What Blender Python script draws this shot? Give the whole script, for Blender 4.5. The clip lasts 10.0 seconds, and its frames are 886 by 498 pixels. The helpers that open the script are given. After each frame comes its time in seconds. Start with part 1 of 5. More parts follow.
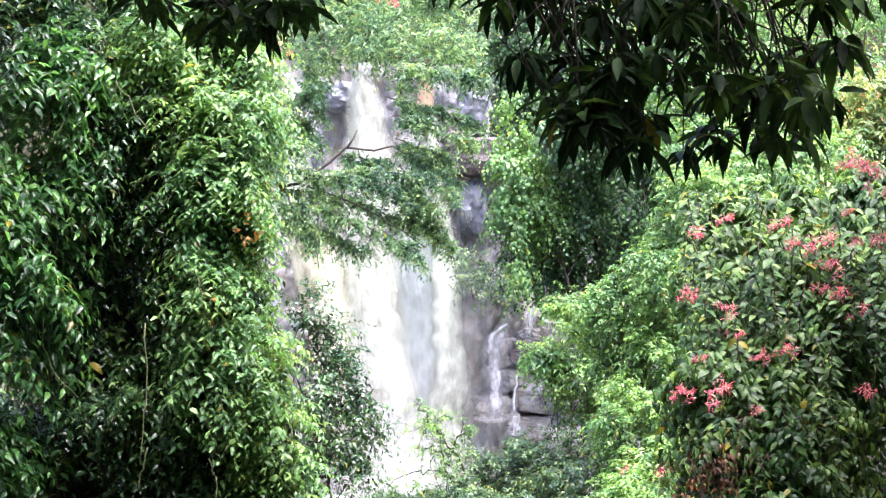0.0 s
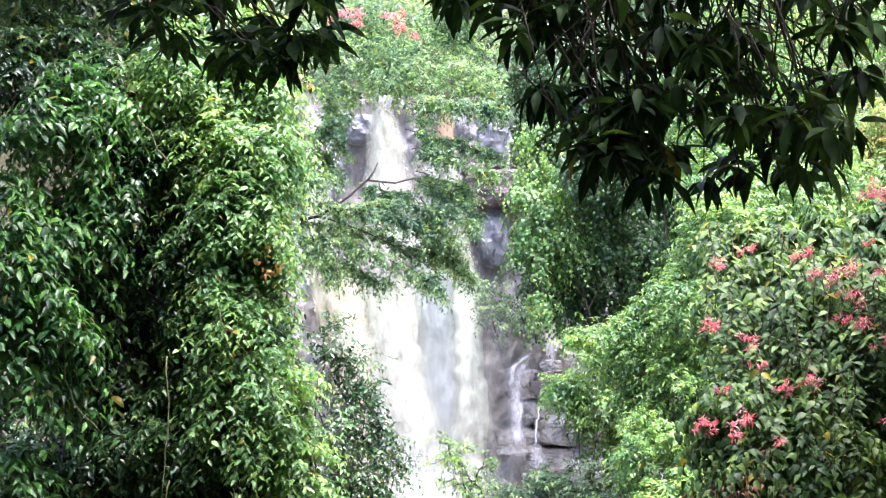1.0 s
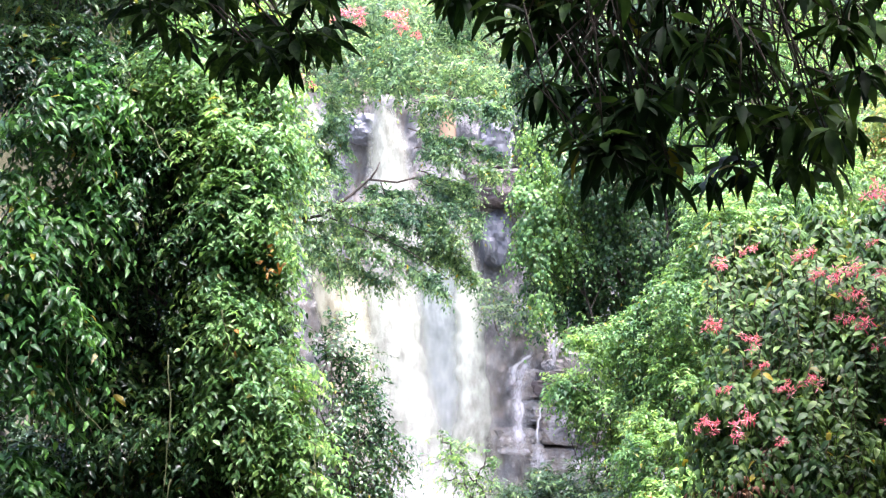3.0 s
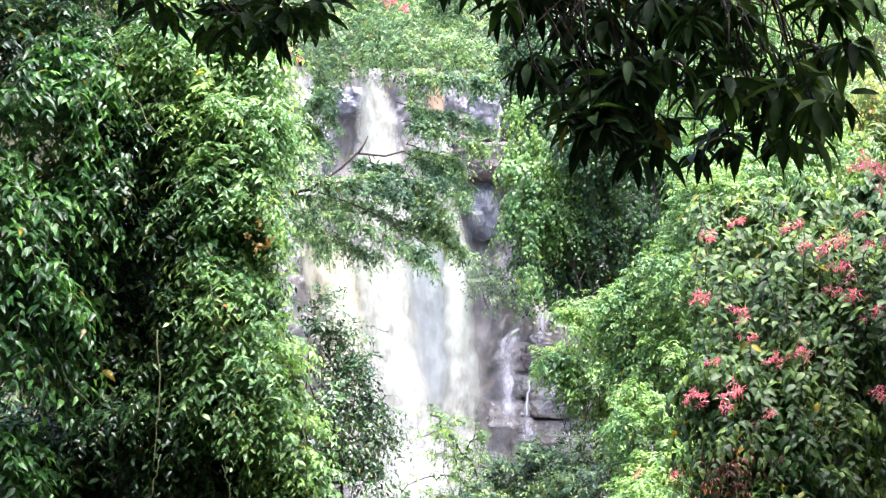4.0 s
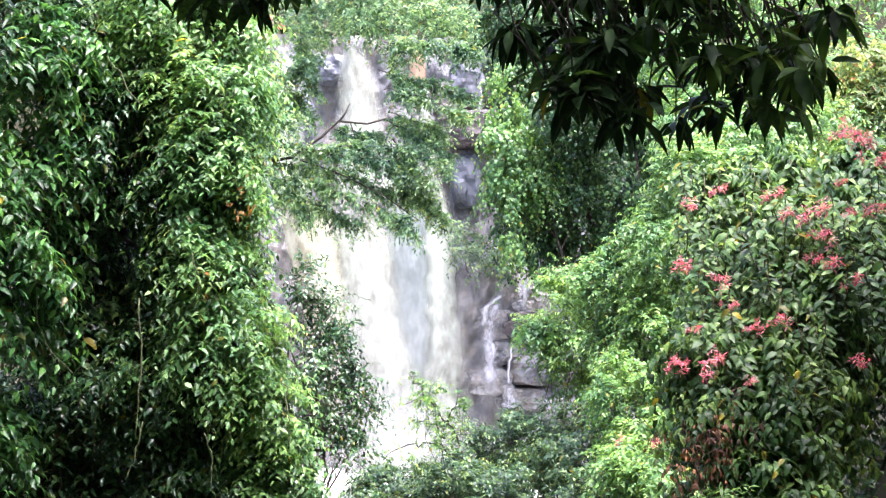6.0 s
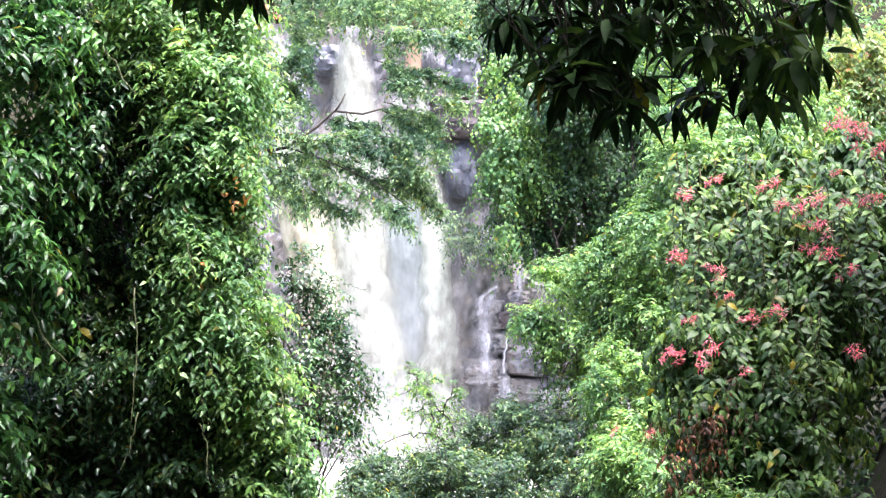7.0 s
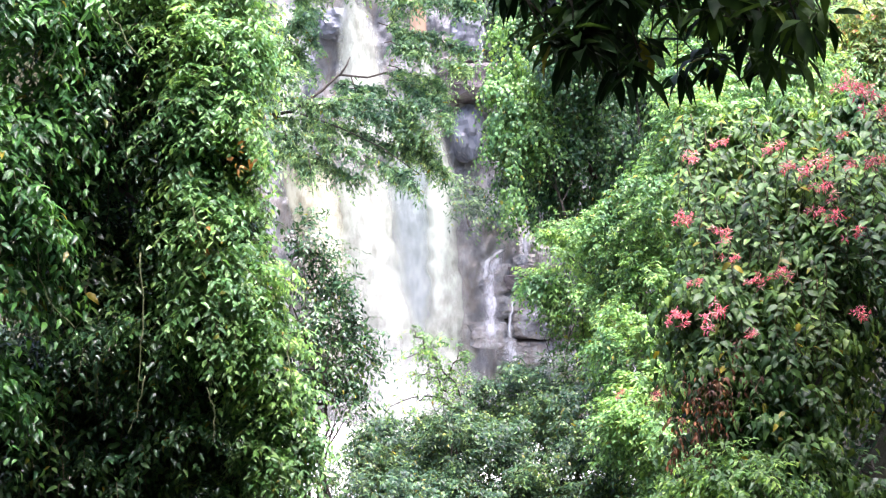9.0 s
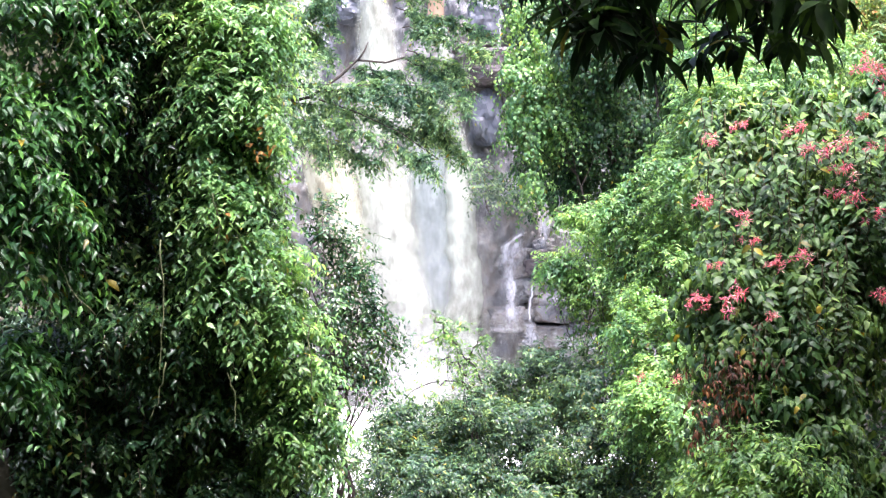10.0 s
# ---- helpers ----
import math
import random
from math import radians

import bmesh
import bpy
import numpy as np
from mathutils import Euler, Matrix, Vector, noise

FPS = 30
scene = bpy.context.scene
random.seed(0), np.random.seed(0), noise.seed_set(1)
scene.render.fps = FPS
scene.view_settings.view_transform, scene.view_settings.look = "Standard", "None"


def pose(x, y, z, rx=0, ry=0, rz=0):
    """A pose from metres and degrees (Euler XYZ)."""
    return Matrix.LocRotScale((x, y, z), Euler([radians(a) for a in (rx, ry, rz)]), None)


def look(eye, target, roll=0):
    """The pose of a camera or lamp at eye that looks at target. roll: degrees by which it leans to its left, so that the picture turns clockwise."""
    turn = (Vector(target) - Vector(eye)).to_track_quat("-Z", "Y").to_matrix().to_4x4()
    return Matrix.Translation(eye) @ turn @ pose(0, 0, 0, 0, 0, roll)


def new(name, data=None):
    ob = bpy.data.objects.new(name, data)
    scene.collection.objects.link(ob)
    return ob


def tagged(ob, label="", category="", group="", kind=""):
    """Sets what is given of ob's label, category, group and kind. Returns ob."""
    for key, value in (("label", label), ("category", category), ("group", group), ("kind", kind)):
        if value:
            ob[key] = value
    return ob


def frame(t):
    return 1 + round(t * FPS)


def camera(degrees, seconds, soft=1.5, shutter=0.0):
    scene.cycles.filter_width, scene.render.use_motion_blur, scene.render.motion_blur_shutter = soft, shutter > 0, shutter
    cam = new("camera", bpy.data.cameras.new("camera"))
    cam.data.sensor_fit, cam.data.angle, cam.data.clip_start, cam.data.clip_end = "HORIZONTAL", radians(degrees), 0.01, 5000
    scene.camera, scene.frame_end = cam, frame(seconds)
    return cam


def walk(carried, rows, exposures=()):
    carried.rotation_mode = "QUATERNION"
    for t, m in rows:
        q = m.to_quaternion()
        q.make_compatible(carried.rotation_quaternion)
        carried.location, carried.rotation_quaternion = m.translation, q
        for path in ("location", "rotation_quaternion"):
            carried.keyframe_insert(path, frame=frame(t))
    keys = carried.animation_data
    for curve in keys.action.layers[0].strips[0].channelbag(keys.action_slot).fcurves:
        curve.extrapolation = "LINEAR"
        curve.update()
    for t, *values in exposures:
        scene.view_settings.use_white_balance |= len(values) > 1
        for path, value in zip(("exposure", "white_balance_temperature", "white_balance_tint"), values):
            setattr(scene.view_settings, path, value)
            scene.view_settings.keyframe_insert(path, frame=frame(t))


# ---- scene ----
# ---- camera: a hand-held camera that turns where it stands ----
EYE = (0.0, 0.0, 1.6)
cam = camera(30, 10.0, soft=1.25)
walk(cam, [
    (0, pose(*EYE, 95.850, -0.396, 0.077)),
    (0.5, pose(*EYE, 96.107, -0.406, 0.458)),
    (1, pose(*EYE, 96.957, -0.216, 0.826)),
    (1.5, pose(*EYE, 97.764, -0.108, 1.130)),
    (2, pose(*EYE, 97.765, -0.164, 1.139)),
    (2.5, pose(*EYE, 97.426, -0.396, 1.007)),
    (4, pose(*EYE, 96.022, -0.057, 0.514)),
    (4.5, pose(*EYE, 95.630, -0.124, 0.289)),
    (5, pose(*EYE, 95.356, -0.112, 0.090)),
    (5.5, pose(*EYE, 95.060, -0.000, 0.000)),
    (7, pose(*EYE, 94.575, -0.015, -0.267)),
    (7.5, pose(*EYE, 94.098, -0.021, -0.010)),
    (8, pose(*EYE, 93.661, 0.031, 0.072)),
    (8.5, pose(*EYE, 93.463, 0.036, -0.051)),
    (9, pose(*EYE, 93.311, 0.171, -0.060)),
    (9.5, pose(*EYE, 93.029, 0.457, 0.228)),
    (10, pose(*EYE, 92.787, 0.537, 0.633)),
], exposures=[(0, 2.4, 6150, 24), (10, 2.4, 6150, 24)])

# ---- light: bright hazy daylight from high behind the camera ----
SUN_ELEVATION, SUN_AZIMUTH = 73.0, 140.0   # degrees; azimuth from +y towards +x
world = bpy.data.worlds.new("overcast_sky")
scene.world = world
world.use_nodes = True
wn = world.node_tree.nodes
sky = wn.new("ShaderNodeTexSky")
sky.sky_type = "NISHITA"
sky.sun_disc = False
sky.sun_elevation = radians(SUN_ELEVATION)
sky.sun_rotation = radians(SUN_AZIMUTH)
sky.dust_density = 5.0
sky.air_density = 1.0
world.node_tree.links.new(sky.outputs[0], wn["Background"].inputs[0])
wn["Background"].inputs[1].default_value = 0.15
sun_data = bpy.data.lights.new("sun", "SUN")
sun_data.energy = 3.6
sun_data.angle = radians(48)
sun_data.color = (1.0, 0.97, 0.92)
sun = new("sun", sun_data)
el, az = radians(SUN_ELEVATION), radians(SUN_AZIMUTH)
sun.matrix_world = look((math.sin(az) * math.cos(el) * 50, math.cos(az) * math.cos(el) * 50, math.sin(el) * 50), (0, 0, 0))


# ---- materials ----
def nodes_of(name):
    m = bpy.data.materials.new(name)
    m.use_nodes = True
    nt = m.node_tree
    return m, nt, nt.nodes, nt.links, nt.nodes["Principled BSDF"]


def ramp(nt, stops):
    r = nt.nodes.new("ShaderNodeValToRGB")
    while len(r.color_ramp.elements) < len(stops):
        r.color_ramp.elements.new(0.5)
    for e, (p, c) in zip(r.color_ramp.elements, stops):
        e.position, e.color = p, (*c, 1)
    return r


def noise_node(nt, scale, detail=4.0, rough=0.55, stretch=(1, 1, 1), coords="Object"):
    tc = nt.nodes.new("ShaderNodeTexCoord")
    mp = nt.nodes.new("ShaderNodeMapping")
    mp.inputs["Scale"].default_value = stretch
    n = nt.nodes.new("ShaderNodeTexNoise")
    n.inputs["Scale"].default_value, n.inputs["Detail"].default_value, n.inputs["Roughness"].default_value = scale, detail, rough
    nt.links.new(tc.outputs[coords], mp.inputs[0])
    nt.links.new(mp.outputs[0], n.inputs["Vector"])
    return n


def mix_colour(nt, fac, a, b, blend="MIX"):
    m = nt.nodes.new("ShaderNodeMix")
    m.data_type, m.blend_type = "RGBA", blend
    for sock, val in ((m.inputs[0], fac), (m.inputs[6], a), (m.inputs[7], b)):
        if hasattr(val, "is_output"):
            nt.links.new(val, sock)
        else:
            sock.default_value = val if isinstance(val, (int, float)) else (*val, 1)
    return m.outputs[2]


def leaf_material(name, dark, mid, light, gloss=0.38, through_light=0.3, patch=1.2, sick=(0.22, 0.2, 0.03), sick_share=0.008, spec=0.4, glow=(1.5, 1.33, 0.85)):
    """A leaf: its colour varies leaf by leaf and over patches of the plant, with painted light and dark clumps; some
    light shines through the blade.
    """
    m, nt, n, l, b = nodes_of(name)
    both = n.new("ShaderNodeMath")
    both.operation = "ADD"
    l.new(n.new("ShaderNodeObjectInfo").outputs["Random"], both.inputs[0])
    l.new(n.new("ShaderNodeNewGeometry").outputs["Random Per Island"], both.inputs[1])
    part_of = n.new("ShaderNodeMath")
    part_of.operation = "FRACT"
    l.new(both.outputs[0], part_of.inputs[0])
    pick = part_of.outputs[0]
    r = ramp(nt, [(0.0, dark), (0.55, mid), (1.0 - sick_share - 0.01, light), (1.0 - sick_share, sick)])
    l.new(pick, r.inputs[0])
    big = noise_node(nt, patch, 2.0)
    rr = ramp(nt, [(0.35, (0.62, 0.72, 0.75)), (0.65, (1.25, 1.15, 0.9))])
    l.new(big.outputs[0], rr.inputs[0])
    c = mix_colour(nt, 1.0, r.outputs[0], rr.outputs[0], "MULTIPLY")
    # lit tufts and dark pockets painted into the leaf colour as noise
    clump_shade = noise_node(nt, 9.0 * min(1.0, patch), 2.0)
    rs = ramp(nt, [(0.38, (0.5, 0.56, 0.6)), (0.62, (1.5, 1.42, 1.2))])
    l.new(clump_shade.outputs[0], rs.inputs[0])
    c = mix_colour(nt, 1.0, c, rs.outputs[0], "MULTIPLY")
    fine = noise_node(nt, 60.0, 3.0)
    c2 = mix_colour(nt, 0.25, c, fine.outputs[0], "OVERLAY")
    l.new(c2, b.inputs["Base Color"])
    b.inputs["Roughness"].default_value = gloss
    b.inputs["Specular IOR Level"].default_value = spec
    bump = n.new("ShaderNodeBump")
    bump.inputs["Strength"].default_value, bump.inputs["Distance"].default_value = 0.25, 0.004
    l.new(fine.outputs[0], bump.inputs["Height"])
    l.new(bump.outputs[0], b.inputs["Normal"])
    t = n.new("ShaderNodeBsdfTranslucent")
    warm = mix_colour(nt, 1.0, c2, glow, "MULTIPLY")
    l.new(warm, t.inputs[0])
    mx = n.new("ShaderNodeMixShader")
    mx.inputs[0].default_value = through_light
    l.new(b.outputs[0], mx.inputs[1])
    l.new(t.outputs[0], mx.inputs[2])
    l.new(mx.outputs[0], n["Material Output"].inputs[0])
    return m


def rough_material(name, stops, scale=1.0, fine=9.0, stretch=(1, 1, 1), gloss=0.8, bump=0.5, bump_size=0.05, coords="Object"):
    """Bark, soil or rock: colour from coarse and fine noise, with relief."""
    m, nt, n, l, b = nodes_of(name)
    coarse = noise_node(nt, scale, 6.0, 0.6, stretch, coords)
    small = noise_node(nt, fine, 8.0, 0.65, stretch, coords)
    r = ramp(nt, stops)
    l.new(coarse.outputs[0], r.inputs[0])
    c = mix_colour(nt, 0.45, r.outputs[0], small.outputs[0], "OVERLAY")
    l.new(c, b.inputs["Base Color"])
    b.inputs["Roughness"].default_value = gloss
    bp = n.new("ShaderNodeBump")
    bp.inputs["Strength"].default_value, bp.inputs["Distance"].default_value = bump, bump_size
    l.new(small.outputs[0], bp.inputs["Height"])
    l.new(bp.outputs[0], b.inputs["Normal"])
    return m


def water_material(name, stops, cover=0.5, sharp=0.25, streak=1.0, edge=0.18, ends=(0.02, 0.02)):
    """Falling white water: cream-white with muddy streaks, torn into strands by streak noise, thin towards the edges."""
    m, nt, n, l, b = nodes_of(name)
    s1 = noise_node(nt, 0.8 * streak, 6.0, 0.62, (1.0, 1.0, 0.45))
    s2 = noise_node(nt, 2.6 * streak, 6.0, 0.65, (1.0, 1.0, 0.5))
    tone = noise_node(nt, 0.45 * streak, 8.0, 0.66, (1.0, 1.0, 0.42))
    both = n.new("ShaderNodeMix")
    both.inputs[0].default_value = 0.42
    l.new(tone.outputs[0], both.inputs[2])
    l.new(s2.outputs[0], both.inputs[3])
    r = ramp(nt, stops)
    l.new(both.outputs[0], r.inputs[0])
    l.new(r.outputs[0], b.inputs["Base Color"])
    b.inputs["Roughness"].default_value = 0.7
    bp = n.new("ShaderNodeBump")
    bp.inputs["Strength"].default_value, bp.inputs["Distance"].default_value = 0.25, 0.06
    l.new(s2.outputs[0], bp.inputs["Height"])
    l.new(bp.outputs[0], b.inputs["Normal"])
    t = n.new("ShaderNodeBsdfTranslucent")
    l.new(r.outputs[0], t.inputs[0])
    body = n.new("ShaderNodeMixShader")
    body.inputs[0].default_value = 0.35
    l.new(b.outputs[0], body.inputs[1])
    l.new(t.outputs[0], body.inputs[2])
    # strands
    uv = n.new("ShaderNodeTexCoord")
    sep = n.new("ShaderNodeSeparateXYZ")
    l.new(uv.outputs["UV"], sep.inputs[0])

    def op(kind, a, c, clamp=False):
        q = n.new("ShaderNodeMath")
        q.operation, q.use_clamp = kind, clamp
        for i, val in enumerate((a, c)):
            if hasattr(val, "is_output"):
                l.new(val, q.inputs[i])
            else:
                q.inputs[i].default_value = val
        return q.outputs[0]

    side = op("MULTIPLY", op("MINIMUM", sep.outputs[0], op("SUBTRACT", 1.0, sep.outputs[0])), 1.0 / edge, True)
    top = op("MULTIPLY", sep.outputs[1], 1.0 / ends[0], True)
    low = op("MULTIPLY", op("SUBTRACT", 1.0, sep.outputs[1]), 1.0 / ends[1], True)
    mask = op("MULTIPLY", side, op("MULTIPLY", top, low))
    strands = op("ADD", op("MULTIPLY", s1.outputs[0], 0.6), op("MULTIPLY", s2.outputs[0], 0.4))
    level = op("SUBTRACT", op("ADD", strands, op("MULTIPLY", mask, cover)), 0.5)
    alpha = op("MULTIPLY", op("MULTIPLY", level, 1.0 / sharp, True), mask)
    clear = n.new("ShaderNodeBsdfTransparent")
    out = n.new("ShaderNodeMixShader")
    l.new(alpha, out.inputs[0])
    l.new(clear.outputs[0], out.inputs[1])
    l.new(body.outputs[0], out.inputs[2])
    l.new(out.outputs[0], n["Material Output"].inputs[0])
    return m


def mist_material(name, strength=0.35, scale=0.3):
    """Hanging spray on a see-through sheet: white, thick at the middle of the cloud and thinning out."""
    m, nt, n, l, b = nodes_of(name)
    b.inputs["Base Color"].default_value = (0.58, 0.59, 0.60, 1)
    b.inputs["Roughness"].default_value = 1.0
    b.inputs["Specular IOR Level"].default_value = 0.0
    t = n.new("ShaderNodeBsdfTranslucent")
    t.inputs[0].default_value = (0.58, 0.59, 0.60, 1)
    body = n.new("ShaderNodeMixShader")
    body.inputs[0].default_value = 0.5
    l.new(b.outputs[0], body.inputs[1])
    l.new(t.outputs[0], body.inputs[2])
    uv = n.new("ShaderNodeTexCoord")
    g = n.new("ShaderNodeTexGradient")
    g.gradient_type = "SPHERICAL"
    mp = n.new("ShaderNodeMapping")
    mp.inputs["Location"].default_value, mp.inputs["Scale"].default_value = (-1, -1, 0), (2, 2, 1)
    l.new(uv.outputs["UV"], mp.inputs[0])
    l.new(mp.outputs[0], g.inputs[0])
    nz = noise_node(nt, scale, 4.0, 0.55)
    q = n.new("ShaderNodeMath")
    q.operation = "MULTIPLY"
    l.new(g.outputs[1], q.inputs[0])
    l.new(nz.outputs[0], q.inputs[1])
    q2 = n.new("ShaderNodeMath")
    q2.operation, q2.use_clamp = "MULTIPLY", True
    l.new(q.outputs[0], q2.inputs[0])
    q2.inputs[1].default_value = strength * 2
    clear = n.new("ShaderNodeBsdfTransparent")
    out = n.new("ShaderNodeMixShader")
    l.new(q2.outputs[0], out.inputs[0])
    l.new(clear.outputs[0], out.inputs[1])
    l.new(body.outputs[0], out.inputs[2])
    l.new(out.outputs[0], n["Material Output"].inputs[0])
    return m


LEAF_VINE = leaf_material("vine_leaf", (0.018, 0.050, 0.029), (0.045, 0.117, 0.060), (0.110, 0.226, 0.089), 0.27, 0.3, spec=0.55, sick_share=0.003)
# paler than vine_leaf: on the left bush it paints the sunlit side
LEAF_BRIGHT = leaf_material("bright_leaf", (0.069, 0.173, 0.076), (0.139, 0.310, 0.121), (0.268, 0.452, 0.198), 0.36, 0.42)
LEAF_SPRING = leaf_material("fresh_leaf", (0.024, 0.083, 0.035), (0.055, 0.175, 0.058), (0.142, 0.363, 0.099), 0.32, 0.34)
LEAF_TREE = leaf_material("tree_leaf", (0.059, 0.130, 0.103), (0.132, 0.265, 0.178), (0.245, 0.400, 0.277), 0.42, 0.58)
LEAF_DARK = leaf_material("creeper_leaf", (0.018, 0.054, 0.033), (0.043, 0.120, 0.057), (0.112, 0.234, 0.095), 0.4, 0.28, spec=0.4, sick_share=0.001)
LEAF_SHRUB = leaf_material("shrub_leaf", (0.061, 0.157, 0.072), (0.133, 0.288, 0.109), (0.256, 0.440, 0.166), 0.4, 0.38)
LEAF_FLOWER = leaf_material("flowering_vine_leaf", (0.024, 0.062, 0.025), (0.065, 0.147, 0.050), (0.150, 0.261, 0.081), 0.45, 0.36, spec=0.28)
LEAF_LOW = leaf_material("thicket_leaf", (0.018, 0.050, 0.037), (0.050, 0.117, 0.068), (0.147, 0.250, 0.094), 0.4, 0.35)
# greyer, bluer green than the shrubs': the hazy look is in the colour
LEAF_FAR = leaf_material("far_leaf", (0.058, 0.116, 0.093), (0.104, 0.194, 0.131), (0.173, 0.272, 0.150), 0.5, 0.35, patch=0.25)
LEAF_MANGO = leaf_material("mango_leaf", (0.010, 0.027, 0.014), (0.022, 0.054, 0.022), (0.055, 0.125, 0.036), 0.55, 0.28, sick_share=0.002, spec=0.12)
PETAL = leaf_material("pink_petal", (0.76, 0.10, 0.21), (0.87, 0.20, 0.32), (0.94, 0.42, 0.50), 0.5, 0.35, sick=(0.88, 0.58, 0.48), sick_share=0.08, glow=(1.05, 1.0, 1.05))
DRY_LEAF = leaf_material("dead_leaf", (0.07, 0.03, 0.02), (0.12, 0.048, 0.03), (0.19, 0.09, 0.05), 0.7, 0.2, sick=(0.28, 0.17, 0.08))
WITHERED = leaf_material("withered_leaf", (0.22, 0.09, 0.03), (0.36, 0.17, 0.05), (0.46, 0.27, 0.09), 0.6, 0.3, sick=(0.4, 0.3, 0.1))
LEAF_YELLOW = leaf_material("yellowed_leaf", (0.10, 0.18, 0.06), (0.19, 0.29, 0.11), (0.36, 0.42, 0.19), 0.45, 0.42, sick=(0.6, 0.32, 0.26), sick_share=0.05)
BARK = rough_material("bark", [(0.3, (0.025, 0.019, 0.015)), (0.7, (0.07, 0.056, 0.045))], 3.0, 30.0, (1, 1, 0.25), 0.85, 0.8, 0.02)
PALE_STEM = rough_material("pale_green_stem", [(0.3, (0.07, 0.09, 0.035)), (0.7, (0.15, 0.17, 0.075))], 4.0, 40.0)
TWIG = rough_material("green_twig", [(0.3, (0.05, 0.055, 0.02)), (0.7, (0.12, 0.1, 0.05))], 4.0, 40.0)
SOIL = rough_material("leaf_litter_soil", [(0.3, (0.03, 0.025, 0.015)), (0.55, (0.05, 0.05, 0.022)), (0.75, (0.06, 0.085, 0.03))], 0.35, 5.0, gloss=0.95, bump=0.8, bump_size=0.15)
# wide tone range: light and shade of the relief is put into the colour
ROCK = rough_material("wet_basalt", [(0.36, (0.082, 0.083, 0.091)), (0.47, (0.194, 0.198, 0.206)), (0.56, (0.184, 0.166, 0.149)), (0.68, (0.339, 0.348, 0.355))], 0.7, 5.0, (1, 1, 0.55), 0.55, 0.9, 0.18)
ROCK_BROWN = rough_material("brown_basalt", [(0.3, (0.058, 0.048, 0.053)), (0.6, (0.102, 0.086, 0.090)), (0.8, (0.145, 0.128, 0.132))], 0.5, 2.5, (1, 1, 2.2), 0.7, 0.9, 0.12)
ROCK_BLUE = rough_material("blue_wet_basalt", [(0.3, (0.085, 0.094, 0.115)), (0.7, (0.12, 0.13, 0.155))], 0.6, 3.0, (1, 1, 0.5), 0.6, 0.4, 0.05)
WHITE_WATER = water_material("white_water", [(0.38, (0.196, 0.206, 0.167)), (0.47, (0.354, 0.381, 0.318)), (0.56, (0.521, 0.564, 0.473))], 1.1, 0.4, edge=0.4, ends=(0.14, 0.06))
WHITE_CORE = water_material("dense_white_water", [(0.38, (0.190, 0.199, 0.162)), (0.47, (0.343, 0.369, 0.307)), (0.56, (0.505, 0.546, 0.457))], 1.1, 0.65, edge=0.32, ends=(0.14, 0.06))
MUDDY_WATER = water_material("muddy_water", [(0.38, (0.160, 0.142, 0.092)), (0.48, (0.320, 0.302, 0.209)), (0.57, (0.488, 0.489, 0.370))], 0.6, 0.4, edge=0.12, ends=(0.12, 0.06))
ORANGE_WATER = water_material("orange_silty_water", [(0.3, (0.32, 0.20, 0.13)), (0.6, (0.44, 0.30, 0.21)), (0.8, (0.52, 0.43, 0.36))], 0.9, 0.3)
TRICKLE = water_material("thin_water", [(0.3, (0.42, 0.43, 0.45)), (0.7, (0.58, 0.59, 0.61))], 0.42, 0.35, 2.0, 0.48, ends=(0.2, 0.2))
VEIL = water_material("water_veil", [(0.3, (0.42, 0.43, 0.46)), (0.7, (0.6, 0.61, 0.64))], 0.16, 0.3, 2.6, 0.45, ends=(0.1, 0.3))
STEP_WATER = water_material("broken_water", [(0.3, (0.42, 0.43, 0.45)), (0.7, (0.58, 0.59, 0.61))], 0.3, 0.3, 2.6, 0.48, ends=(0.15, 0.25))
GREY_WATER = water_material("thin_grey_water", [(0.38, (0.158, 0.187, 0.183)), (0.5, (0.242, 0.283, 0.273)), (0.6, (0.354, 0.407, 0.386))], 0.9, 0.4, edge=0.3, ends=(0.12, 0.06))
FOAM = rough_material("foaming_water", [(0.3, (0.45, 0.45, 0.43)), (0.6, (0.6, 0.61, 0.6))], 0.5, 3.0, (1, 0.5, 1), 0.35, 0.6, 0.15)
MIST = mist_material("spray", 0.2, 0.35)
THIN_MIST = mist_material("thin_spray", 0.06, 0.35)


# ---- mesh helpers ----
def unit(v):
    return v / np.maximum(np.linalg.norm(v, axis=-1, keepdims=True), 1e-9)


def tri_mesh(name, co, tri, material, uv=None, smooth=True):
    co, tri = np.asarray(co, np.float32), np.asarray(tri, np.int32)
    me = bpy.data.meshes.new(name)
    me.vertices.add(len(co))
    me.vertices.foreach_set("co", co.ravel())
    me.loops.add(tri.size)
    me.loops.foreach_set("vertex_index", tri.ravel())
    me.polygons.add(len(tri))
    me.polygons.foreach_set("loop_start", np.arange(0, tri.size, 3, dtype=np.int32))
    me.polygons.foreach_set("use_smooth", np.full(len(tri), smooth))
    if uv is not None:
        layer = me.uv_layers.new(name="UVMap")
        layer.data.foreach_set("uv", np.asarray(uv, np.float32)[tri.ravel()].ravel())
    me.materials.append(material)
    me.update(calc_edges=True)
    return me


def child(name, mesh, parent, label="", kind=""):
    ob = new(name, mesh)
    ob.parent = parent
    ob.matrix_parent_inverse = parent.matrix_world.inverted()
    return tagged(ob, label=label, kind=kind)


def thing(name, place, label, category, group="", kind=""):
    ob = new(name)
    ob.empty_display_size = 0.2
    ob.location = place
    ob.matrix_world = Matrix.Translation(place)
    return tagged(ob, label, category, group, kind)


